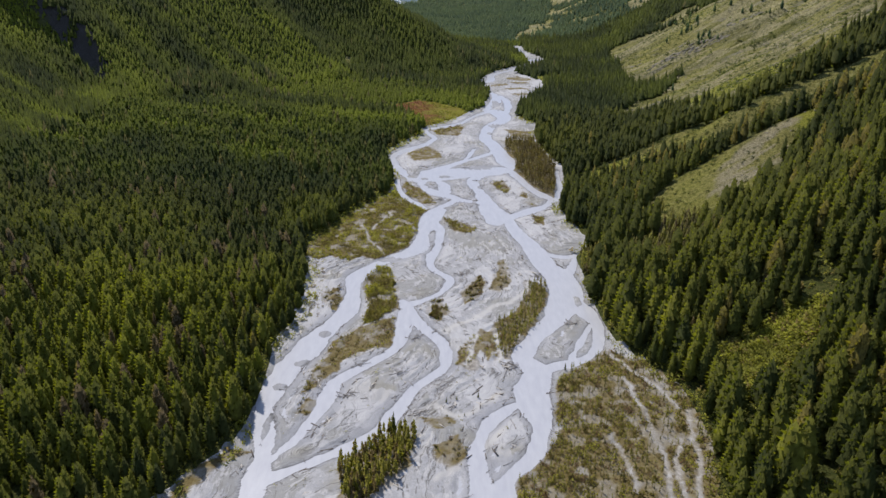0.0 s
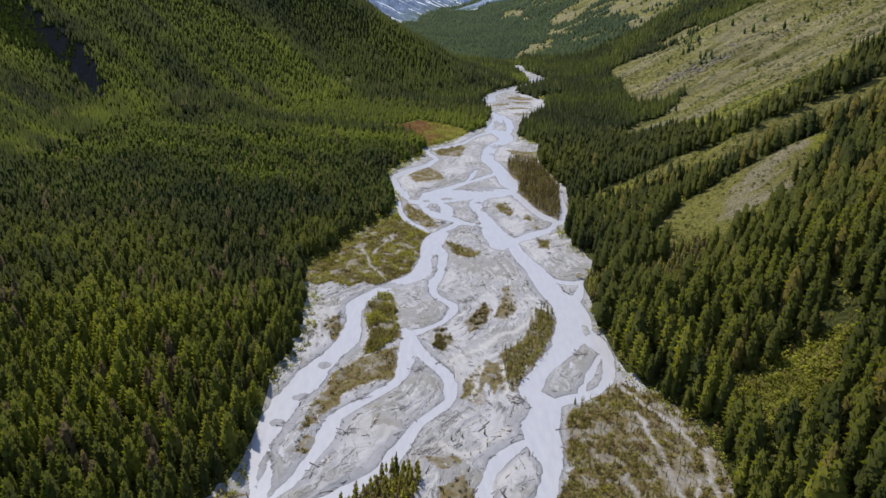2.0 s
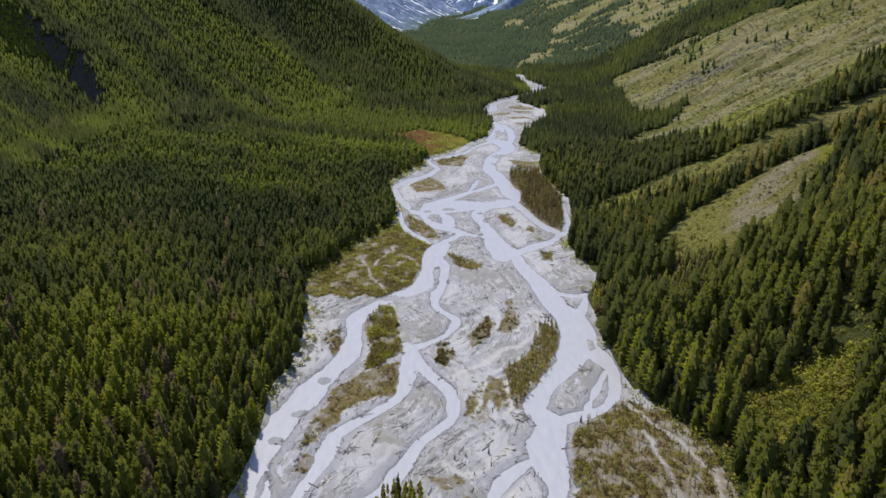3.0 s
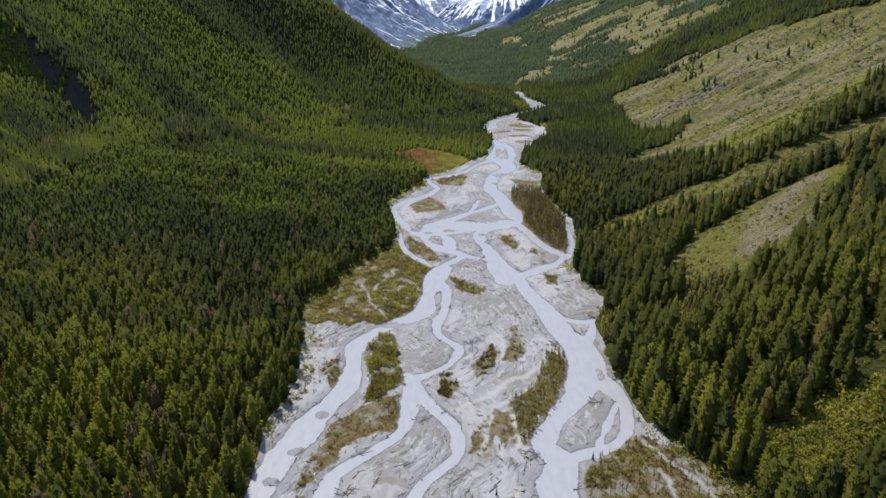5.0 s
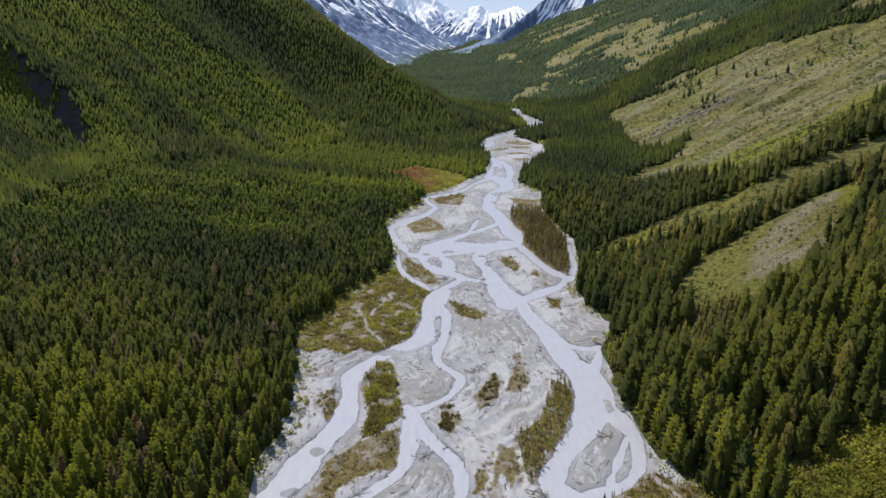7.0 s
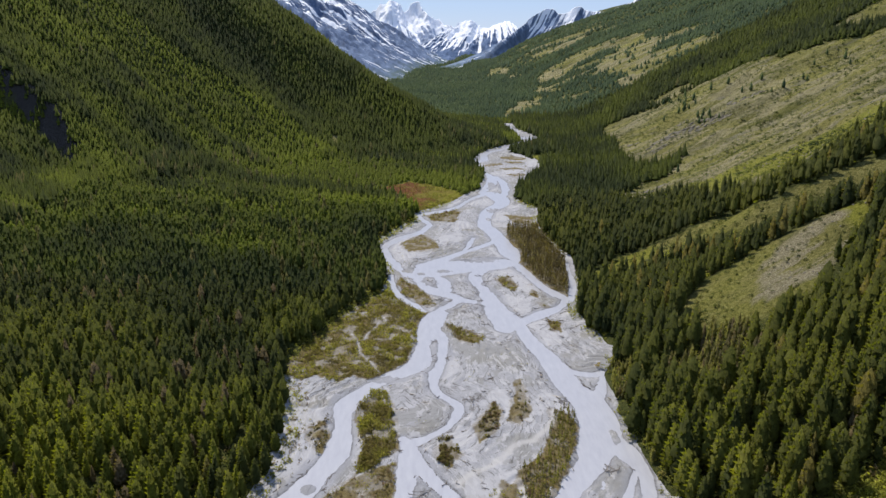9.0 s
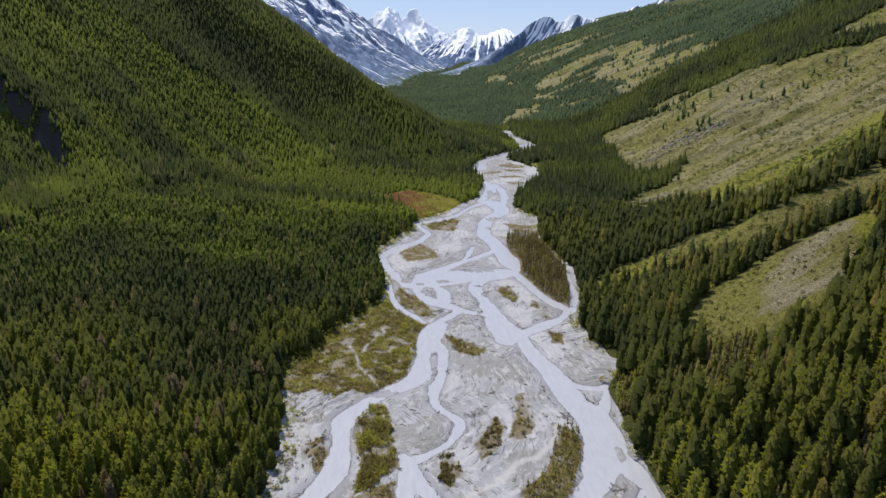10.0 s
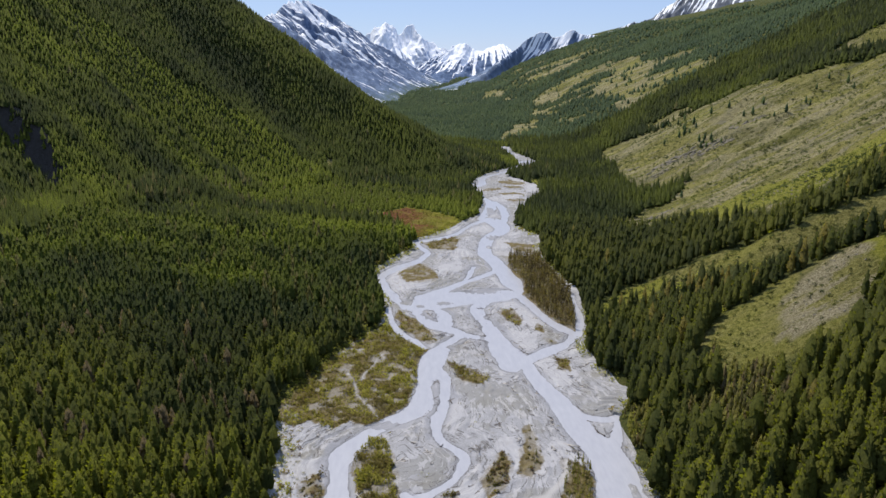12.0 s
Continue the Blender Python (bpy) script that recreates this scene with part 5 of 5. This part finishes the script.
def build_scrub():
    """Willow scrub, young larches and tufts on the gravel."""
    bushes = [bush_leaves(18, 500 + k) for k in range(5)]
    tufts = [bush_leaves(10, 505 + k) for k in range(5)]
    poles = [with_stem(*crown_boughs(24, 520 + k, 0.28, 0.4, 0.45, 1.2)) for k in range(4)]
    low, tall = [], []
    r = np.random.RandomState(12)
    kinds = [(ISLE_WILLOWS, 1.1, 1.4, 2.6), (ISLE_TURF, 1.35, 0.6, 1.5), (ISLE_TIP, 1.6, 0.4, 1.0), (BAR_WILLOWS, 1.4, 1.0, 2.2), (ROUND_CLUMP, 1.1, 1.0, 1.9),
             (MID_CLUMP, 1.6, 0.8, 2.0), (MID_SPARSE, 2.4, 0.7, 1.6), (EAST_GROVE, 2.1, 0.9, 1.9), (FORK_TURF, 1.7, 0.6, 1.6), (YOUNG_GROVE, 2.0, 0.8, 2.0),
             (GROVE_TIP, 1.9, 0.5, 1.1), (GRAVEL_TURF, 2.2, 0.5, 1.4), (EAST_SCRUB, 1.35, 0.7, 2.1), (WEST_BENCH, 1.35, 0.9, 2.4), (WEST_TUFTS, 2.0, 0.7, 1.8),
             (UPPER_ISLE, 2.0, 0.8, 2.0), (UPPER_TURF, 2.6, 0.7, 1.5), (UPPER_CLUMP, 1.6, 1.0, 2.2), (UPPER_TUFT, 1.6, 0.8, 1.6), (UPPER_TUFT_LOW, 1.6, 0.8, 1.6),
             (BAR_CLUMP, 1.5, 1.0, 2.0), (BEND_WILLOWS, 2.2, 1.0, 2.4), (BEND_TURF, 3.0, 0.8, 1.6), (UPPER_GROVE, 5.0, 1.0, 2.2), (FAR_FLATS, 6.5, 0.8, 2.0), (WEST_EDGE, 3.0, 0.4, 0.8), (WEST_MARGIN, 2.0, 0.5, 1.8)]
    single = {id(q) for q in (ROUND_CLUMP, MID_CLUMP, MID_SPARSE, GRAVEL_TURF, GROVE_TIP, ISLE_TIP, WEST_TUFTS, YOUNG_GROVE)}
    for poly, step, lo, hi in kinds:
        q = np.array(poly)
        x, y = scatter(q[:, 0].min() - 2, q[:, 0].max() + 2, q[:, 1].min() - 2, q[:, 1].max() + 2, step, int(step * 100 + q[0, 1]))
        ok = inside_any([poly], x, y, 1.6) & (track_edge(x, y) > 1.0) & (water_edge(x, y) > 0.8) & (bumps(x, y, 5, 80) > (-0.12 if poly in (EAST_SCRUB, UPPER_TURF, UPPER_ISLE, BEND_TURF, BEND_WILLOWS) else -0.35))
        x, y = x[ok], y[ok]
        n = len(x)
        h = r.uniform(lo, hi, n) * (1 + 0.3 * bumps(x, y, 7, 81))
        if id(poly) in single:
            willow_bushes(x, y, h)
            continue
        green = (0.5, 0.75) if poly in (ISLE_WILLOWS, WEST_BENCH) else (0.01, 1)
        low.append(np.stack([x, y, np.full(n, 0.1), h, h * r.uniform(0.9, 1.5, n), r.uniform(0, 6.28, n), r.uniform(*green, n)], -1))
    for poly, step, lo, hi in [(YOUNG_GROVE, 1.7, 3.5, 7.5), (EAST_GROVE, 1.9, 2.5, 6.0), (UPPER_GROVE, 1.9, 4.0, 9.0), (EAST_SCRUB, 2.3, 1.6, 4.4), (ISLE_WILLOWS, 2.6, 2.0, 3.6)]:
        q = np.array(poly)
        x, y = scatter(q[:, 0].min(), q[:, 0].max(), q[:, 1].min(), q[:, 1].max(), step, 31)
        ok = inside_any([poly], x, y, 1.0) & (track_edge(x, y) > 1.2) & (water_edge(x, y) > 1.0)
        x, y = x[ok], y[ok]
        n = len(x)
        h = r.uniform(lo, hi, n)
        if poly is YOUNG_GROVE:
            young_larches(x, y, h)
            continue
        rows = np.stack([x, y, np.zeros(n), h, h * r.uniform(0.1, 0.17, n), r.uniform(0, 6.28, n), r.uniform(0.01, 1, n)], -1)
        if poly is UPPER_GROVE:
            stand("willow_thicket", poles, rows, BROWN, "tall brown leafless willow thicket between two river arms", "thicket")
            continue
        tall.append(rows)
    stand("willow_scrub", bushes, np.concatenate(low), WILLOW, "olive and brown willow scrub on the gravel islands", "bushes")
    stand("young_larches", poles, np.concatenate(tall), THICKET, "thin brown-twigged saplings and tall willows on the gravel", "saplings")
    # leafy bushes in the clearing, along the edges of the forest and under the larches of the sunny bank
    x, y = scatter(-75, 190, 110, 640, 2.55, 95)
    west, east = across(BANK_WEST, y) - x, x - across(BANK_EAST, y)
    edge = ((west > -4) & (west < 8) & (bumps(x, y, 16, 96) > -0.4)) | ((east > -3) & (east < 6) & (bumps(x, y, 16, 97) > -0.25))
    under = (east > 3) & (east < 90) & (y < 430) & (glade(x, y) > -0.08)
    under |= near_tree(x, y) & (bumps(x, y, 8, 103) > -0.2)
    ok = (edge | (under & ~in_grass(x, y))) & (water_edge(x, y) > 1.0) & (track_edge(x, y) > 1.0)
    cx, cy = scatter(100, 152, 175, 220, 1.25, 131)
    keep = inside_any([NEAR_D], cx, cy, 3)
    x, y = np.concatenate([x[ok], cx[keep]]), np.concatenate([y[ok], cy[keep]])
    n = len(x)
    h = r.uniform(1.0, 3.2, n) * (1 + 0.4 * bumps(x, y, 9, 99))
    stand("bank_bushes", [bush_leaves(16, 510 + k) for k in range(5)], np.stack([x, y, np.maximum(land(x, y), 0.1), h, h * r.uniform(0.9, 1.4, n), r.uniform(0, 6.28, n), r.uniform(0.01, 1, n)], -1), SHRUB,
          "yellow-green and brown bushes along the forest edge", "bushes")
    x, y = scatter(70, 160, 226, 346, 2.7, 171)
    east = x - across(BANK_EAST, y)
    ok = (east > 2) & (east < 62) & (glade(x, y) > -0.02)
    x, y = x[ok], y[ok]
    n = len(x)
    h = r.uniform(3.0, 8.0, n)
    stand("young_larches", [full_crown(4, 5, 8, 530 + k, 0.7) for k in range(4)], np.stack([x, y, land(x, y) - 0.1, h, h * r.uniform(0.15, 0.24, n), r.uniform(0, 6.28, n), r.uniform(0.01, 1, n)], -1), THICKET,
          "young olive and brown larches in the glades above the bank", "saplings")
    # small tufts on the bars
    x, y = scatter(-50, 90, 130, 600, 4.2, 101)
    ok = (water_edge(x, y) > 2.0) & (bumps(x, y, 13, 102) > 0.28) & (x > across(BANK_WEST, y) + 2) & (x < across(BANK_EAST, y) - 2)
    x, y = x[ok], y[ok]
    n = len(x)
    h = r.uniform(0.3, 0.9, n)
    stand("grass_tufts", tufts, np.stack([x, y, np.full(n, 0.25), h, h * r.uniform(1.2, 2.0, n), r.uniform(0, 6.28, n), r.uniform(0.01, 1, n)], -1), WILLOW,
          "small olive tufts dotted over the gravel bars", "grass")
    # red and yellow dwarf birch on the meadow by the bend
    x, y = scatter(-45, 50, 590, 720, 2.2, 121)
    ok = inside_any([RED_MEADOW], x, y, 7) & (bumps(x, y, 9, 122) > -0.1)
    x, y = x[ok], y[ok]
    n = len(x)
    h = r.uniform(0.8, 2.0, n)
    stand("birch_scrub", tufts, np.stack([x, y, land(x, y) - 0.05, h, h * r.uniform(1.2, 2.0, n), r.uniform(0, 6.28, n), np.clip(0.75 + 0.014 * (x - 5) + r.uniform(-0.3, 0.3, n), 0.01, 1)], -1), BIRCH,
          "low red and yellow-green dwarf birch on a small meadow", "bushes")
    # scattered junipers on the open hillsides
    x, y = scatter(100, 560, 310, 1060, 3.3, 91)
    ok = in_grass(x, y) & (r.uniform(0, 1, len(x)) < 0.2 + 0.4 * (bumps(x, y, 40, 92) > 0.1) + 0.45 * ((y < 515) & (y > 440)))
    x, y = x[ok], y[ok]
    n = len(x)
    h = r.uniform(1.2, 2.1, n) * r.choice([1.0, 1.3, 1.7], n, p=[0.6, 0.3, 0.1]) * np.where(y < 400, 0.75, 1.0)
    stand("juniper_scrub", [bush_leaves(18, 560 + k, 0.8) for k in range(4)], np.stack([x, y, land(x, y) - 0.1, h, h * 1.6, r.uniform(0, 6.28, n), r.uniform(0.01, 0.08, n)], -1), HILLSIDE,
          "low dark juniper bushes dotted over the scree", "bushes")


build_scrub()

# ---- driftwood, saplings and bushes that stand alone ----
JAMS = [(62.6, 243.0, 9), (34.6, 209.6, 12), (-21.4, 190.6, 6), (2.0, 179.7, 9), (42.8, 348.5, 7), (-1.2, 230.8, 6), (-7.6, 205.0, 7), (18.5, 290.3, 7), (54.2, 289.0, 7), (-20.4, 210.9, 5), (9.4, 402.1, 8), (-1.5, 475.7, 6), (20.3, 498.6, 5), (-13.1, 378.5, 5), (33.6, 444.8, 4)]
SAPLINGS = [(-6.3, 168.5, 9), (10.4, 185.5, 2.5), (13.9, 187.1, 2), (21.2, 188.5, 3), (16.2, 178.1, 1.6), (7.5, 160.1, 2), (53.8, 206.8, 3.5), (39.3, 285.8, 3)]


def log_mesh(seed):
    """A stripped trunk with a bend, broken branch stubs and a flare of roots; one metre long."""
    r = random.Random(seed)
    bm = bmesh.new()
    rings = []
    bend = r.uniform(-0.05, 0.05)
    for k in range(7):
        f = k / 6
        w = 0.02 * (1 - 0.6 * f) * (1.7 if k == 0 else 1.0) * r.uniform(0.9, 1.1)
        rings.append([bm.verts.new((f - 0.5, bend * math.sin(f * 3.1) + w * math.cos(a * 1.0472), w + w * math.sin(a * 1.0472))) for a in range(6)])
    for a, b in zip(rings, rings[1:]):
        for k in range(6):
            bm.faces.new((a[k], b[k], b[(k + 1) % 6], a[(k + 1) % 6]))
    bm.faces.new(rings[0])
    bm.faces.new(rings[-1][::-1])
    for k in range(6):
        x = -0.5 if k < 3 else r.uniform(-0.2, 0.45)
        long = r.uniform(0.05, 0.12)
        a = r.uniform(0, 6.28)
        c, s = math.cos(a), abs(math.sin(a))
        tip = bm.verts.new((x + r.uniform(-0.06, 0.06), long * c, 0.03 + long * s))
        q = [bm.verts.new((x + dx, dy, 0.03)) for dx, dy in ((-0.012, -0.01), (0.012, -0.01), (0, 0.014))]
        for i in range(3):
            bm.faces.new((q[i], q[(i + 1) % 3], tip))
    me = bpy.data.meshes.new("log")
    bm.to_mesh(me)
    bm.free()
    me.materials.append(DRIFTWOOD)
    return me


def bed_level(x, y):
    """Rough height of the gravel near a place."""
    d = float(water_edge(np.array([x]), np.array([y]))[0])
    return 0.9 * (1 - math.exp(-max(d, 0) / 6.0)) - 0.28


LOGS = [log_mesh(k) for k in range(5)]


def build_driftwood():
    r = random.Random(9)
    for x, y, n in JAMS:
        jam = new("driftwood_pile")
        jam.location = (x, y, bed_level(x, y))
        for k in range(n):
            ob = part("log", r.choice(LOGS), jam)
            s = r.uniform(2.5, 6.0)
            ob.matrix_basis = Matrix.Translation((r.uniform(-2.2, 2.2), r.uniform(-1.2, 1.2), 0.05 + 0.12 * k * r.random())) @ Euler((0, r.uniform(-0.1, 0.1), r.gauss(0.4, 0.6))).to_matrix().to_4x4() @ Matrix.Diagonal((s, s * 1.3, s * 1.3, 1))
        tagged(jam, "pile of bleached driftwood logs stranded on the gravel", "driftwood", "driftwood piles")
    xs, ys = scatter(-50, 90, 130, 520, 10.0, 61)
    d = water_edge(xs, ys)
    ok = (d > 0.6) & (d < 9) & ~inside_any(PATCHES, xs, ys) & (xs > across(BANK_WEST, ys) + 4) & (xs < across(BANK_EAST, ys) - 4)
    for x, y in list(zip(xs[ok], ys[ok]))[:170]:
        s = r.uniform(1.5, 6.0)
        ob = new("driftwood_log", r.choice(LOGS))
        ob.matrix_world = Matrix.Translation((x, y, bed_level(x, y))) @ Euler((0, r.uniform(-0.03, 0.03), r.gauss(1.1, 0.7))).to_matrix().to_4x4() @ Matrix.Diagonal((s, s, s, 1))
        tagged(ob, "grey weathered driftwood trunk lying on the gravel bar", "driftwood", "driftwood logs")


def build_lone_plants():
    r = random.Random(21)
    crowns = []
    for k in range(3):
        v, f = crown_boughs(90, 620 + k, 0.06, 0.45)
        crowns.append((trunk_mesh(30 + k), plain_mesh("crown", v * np.array([0.17, 0.17, 1.0]), f, NEEDLES)))
    for x, y, h in SAPLINGS:
        tree = new("young_spruce")
        tr, cr = r.choice(crowns)
        tree.matrix_world = Matrix.Translation((x, y, bed_level(x, y) - 0.1)) @ Matrix.Rotation(r.uniform(0, 6), 4, "Z") @ Matrix.Diagonal((h, h, h, 1))
        part("trunk", tr, tree)
        part("crown", cr, tree)
        tagged(tree, "single young green spruce growing on the gravel", "tree", "saplings on the gravel")


HILL_LARCHES = [(339, 1054), (340, 1026), (334, 982), (332, 950), (336, 936), (324, 929), (310, 848), (314, 843), (316, 831), (305, 829), (317, 806), (360, 945), (366, 909), (359, 853),
                (366, 847), (369, 804), (383, 808), (408, 818), (410, 813), (430, 841), (436, 783), (453, 823), (238, 694), (293, 909), (382, 859), (449, 853), (330, 962), (345, 990), (352, 1010), (342, 1040),
                (326, 940), (322, 922), (318, 916), (312, 915), (328, 906), (320, 904), (340, 944), (319, 838), (310, 836), (314, 822), (308, 822)]


def build_hill_larches():
    """Larches that stand alone or in small clumps on the open hill."""
    r = random.Random(27)
    models = []
    for k in range(3):
        v, f = full_crown(7, 7, 40, 540 + k, 0.7 + 0.1 * k)
        models.append((trunk_mesh(60 + k), plain_mesh("crown", v * np.array([0.24, 0.24, 1.0]), f, HAZED_NEEDLES)))
    for x, y in HILL_LARCHES:
        h = r.uniform(6.5, 11)
        tree = new("larch_tree")
        tree.matrix_world = Matrix.Translation((x, y, float(land(x, y)) - 0.2)) @ Matrix.Rotation(r.uniform(0, 6), 4, "Z") @ Matrix.Diagonal((h, h, h, 1))
        trunk, crown = r.choice(models)
        part("trunk", trunk, tree)
        part("crown", crown, tree)
        tagged(tree, "dark green larch standing alone on the open hillside", "tree", "lone trees of the open hill")


def build_debris():
    """Sticks and roots that floods have left in lines along the bars."""
    x, y = scatter(-58, 92, 125, 470, 1.25, 141)
    d = water_edge(x, y)
    shelf = d + 5 * bumps(x, y, 22, 47) + 1.6 * bumps(x, y, 6, 48)
    line = np.abs((shelf / 8.6) % 1.0 - 0.28) < 0.035
    ok = ((line & (d > 0.9) & (bumps(x, y, 15, 142) > -0.08)) | ((d > 0.3) & (d < 0.9) & (bumps(x, y, 10, 143) > 0.05))) & ~inside_any(PATCHES, x, y)
    ok &= (x > across(BANK_WEST, y) + 2) & (x < across(BANK_EAST, y) - 2)
    x, y, d = x[ok], y[ok], d[ok]
    q = np.random.RandomState(14)
    n = len(x)
    turn = np.arctan2(water_edge(x, y + 0.5) - d, water_edge(x + 0.5, y) - d) + 1.5708 + q.normal(0, 0.6, n)
    long = q.uniform(0.8, 2.6, n) * q.choice([1, 1.6], n, p=[0.8, 0.2])
    stick = np.array([(-0.5, -0.045, 0), (-0.5, 0.045, 0), (-0.5, 0, 0.07), (0.5, -0.02, 0.02), (0.5, 0.03, 0.02), (0.5, 0, 0.06)])
    sides = np.array([(0, 3, 5), (0, 5, 2), (1, 2, 5), (1, 5, 4), (0, 2, 1), (3, 4, 5)])
    crook = np.array([(-0.5, -0.05, 0), (-0.5, 0.05, 0), (0.05, 0.14, 0.08), (0.1, 0.05, 0.02), (0.5, -0.1, 0.1), (0.2, 0.3, 0.12)])
    bends = np.array([(0, 3, 2), (0, 2, 1), (3, 4, 2), (2, 3, 5), (0, 1, 3)])
    z = 0.9 * (1 - np.exp(-d / 6.0)) - 0.24
    stand("flood_debris", [(stick, sides), (crook, bends), (stick * np.array([1, 1.6, 1]), sides)], np.stack([x, y, z, long, long, turn, q.uniform(0.01, 1, n)], -1), STICKS,
          "lines of dark sticks and roots left along the gravel bars", "driftwood")
    pick = (q.uniform(0, 1, n) < 0.3) & (d > 1.6)
    shift = q.normal(0, 0.4, (n, 2))
    long = long * 1.5
    stand("bleached_sticks", [(stick, sides), (crook, bends)], np.stack([x + shift[:, 0], y + shift[:, 1], z + 0.03, long, long, turn + 0.7, q.uniform(0.01, 1, n)], -1)[pick], PALE_WOOD,
          "pale bleached sticks scattered over the gravel bars", "driftwood")


build_driftwood()
build_debris()
build_hill_larches()
build_lone_plants()


# ---- rock on the open hillsides ----
OUTCROPS = [(264, 846, 9), (275, 844, 11), (285, 839, 11), (293, 835, 11), (302, 827, 10), (309, 815, 10), (316, 804, 8), (261, 822, 8), (322, 798, 7), (199, 655, 6), (214, 662, 6), (251, 888, 6), (302, 868, 6), (364, 830, 8), (345, 828, 9)]


def rock_mesh(seed, rough=0.45):
    """A cracked block, wider than high, with flat faces."""
    r = random.Random(seed)
    bm = bmesh.new()
    bmesh.ops.create_icosphere(bm, subdivisions=3, radius=1.0)
    cuts = [(Vector((r.gauss(0, 1), r.gauss(0, 1), r.gauss(0, 0.6))).normalized(), r.uniform(0.45, 0.85)) for k in range(9)]
    for v in bm.verts:
        for n, d in cuts:
            over = v.co.dot(n) - d
            if over > 0:
                v.co -= n * over
        v.co += v.co.normalized() * rough * 0.3 * noise.noise(v.co * 2.3 + Vector((seed, 0, 0)))
        v.co.z *= 0.55
    me = bpy.data.meshes.new("rock")
    bm.to_mesh(me)
    bm.free()
    me.materials.append(STONE)
    return me


def build_rocks():
    r = random.Random(33)
    blocks = [rock_mesh(k) for k in range(5)]
    for x, y, size in OUTCROPS:
        crag = new("rock_outcrop")
        crag.location = (x, y, float(land(x, y)))
        for k in range(14):
            ob = part("rock", r.choice(blocks), crag)
            dx, dy = r.uniform(-1, 1) * size, r.uniform(-0.7, 0.7) * size
            s = size * r.uniform(0.09, 0.24)
            ob.matrix_basis = Matrix.Translation((dx, dy, float(land(x + dx, y + dy)) - float(land(x, y)))) @ Euler((r.uniform(-0.2, 0.2), r.uniform(-0.55, -0.3), r.gauss(0, 0.35))).to_matrix().to_4x4() @ Matrix.Diagonal((s * 2.2, s, s * 0.7, 1))
        tagged(crag, "grey rock outcrop breaking through the grassy hillside", "rock", "outcrops on the hillside")
    x, y = scatter(100, 480, 310, 900, 3.6, 111)
    q = np.random.RandomState(5)
    ok = inside_any(OPEN_HILLS, x, y) & (bumps(x, y, 28, 112) + 0.5 * q.uniform(-1, 1, len(x)) > 0.15)
    x, y = x[ok], y[ok]
    n = len(x)
    chunk = np.array([(-1, -0.8, 0), (1, -0.9, 0), (0.9, 1, 0), (-0.8, 0.9, 0), (-0.5, -0.4, 0.8), (0.6, -0.5, 0.65), (0.4, 0.6, 0.75), (-0.6, 0.4, 0.6)])
    sides = np.array([(0, 1, 5), (0, 5, 4), (1, 2, 6), (1, 6, 5), (2, 3, 7), (2, 7, 6), (3, 0, 4), (3, 4, 7), (4, 5, 6), (4, 6, 7)])
    size = q.uniform(0.2, 0.4, n) * q.choice([1, 1.5, 2.2], n, p=[0.6, 0.3, 0.1])
    ob = stand("scree_boulders", [(chunk, sides)], np.stack([x, y, land(x, y) - 0.1, size, size, q.uniform(0, 6.28, n), q.uniform(0, 1, n)], -1), STONE,
               "loose grey boulders strewn over the scree slopes", "rocks")


build_rocks()
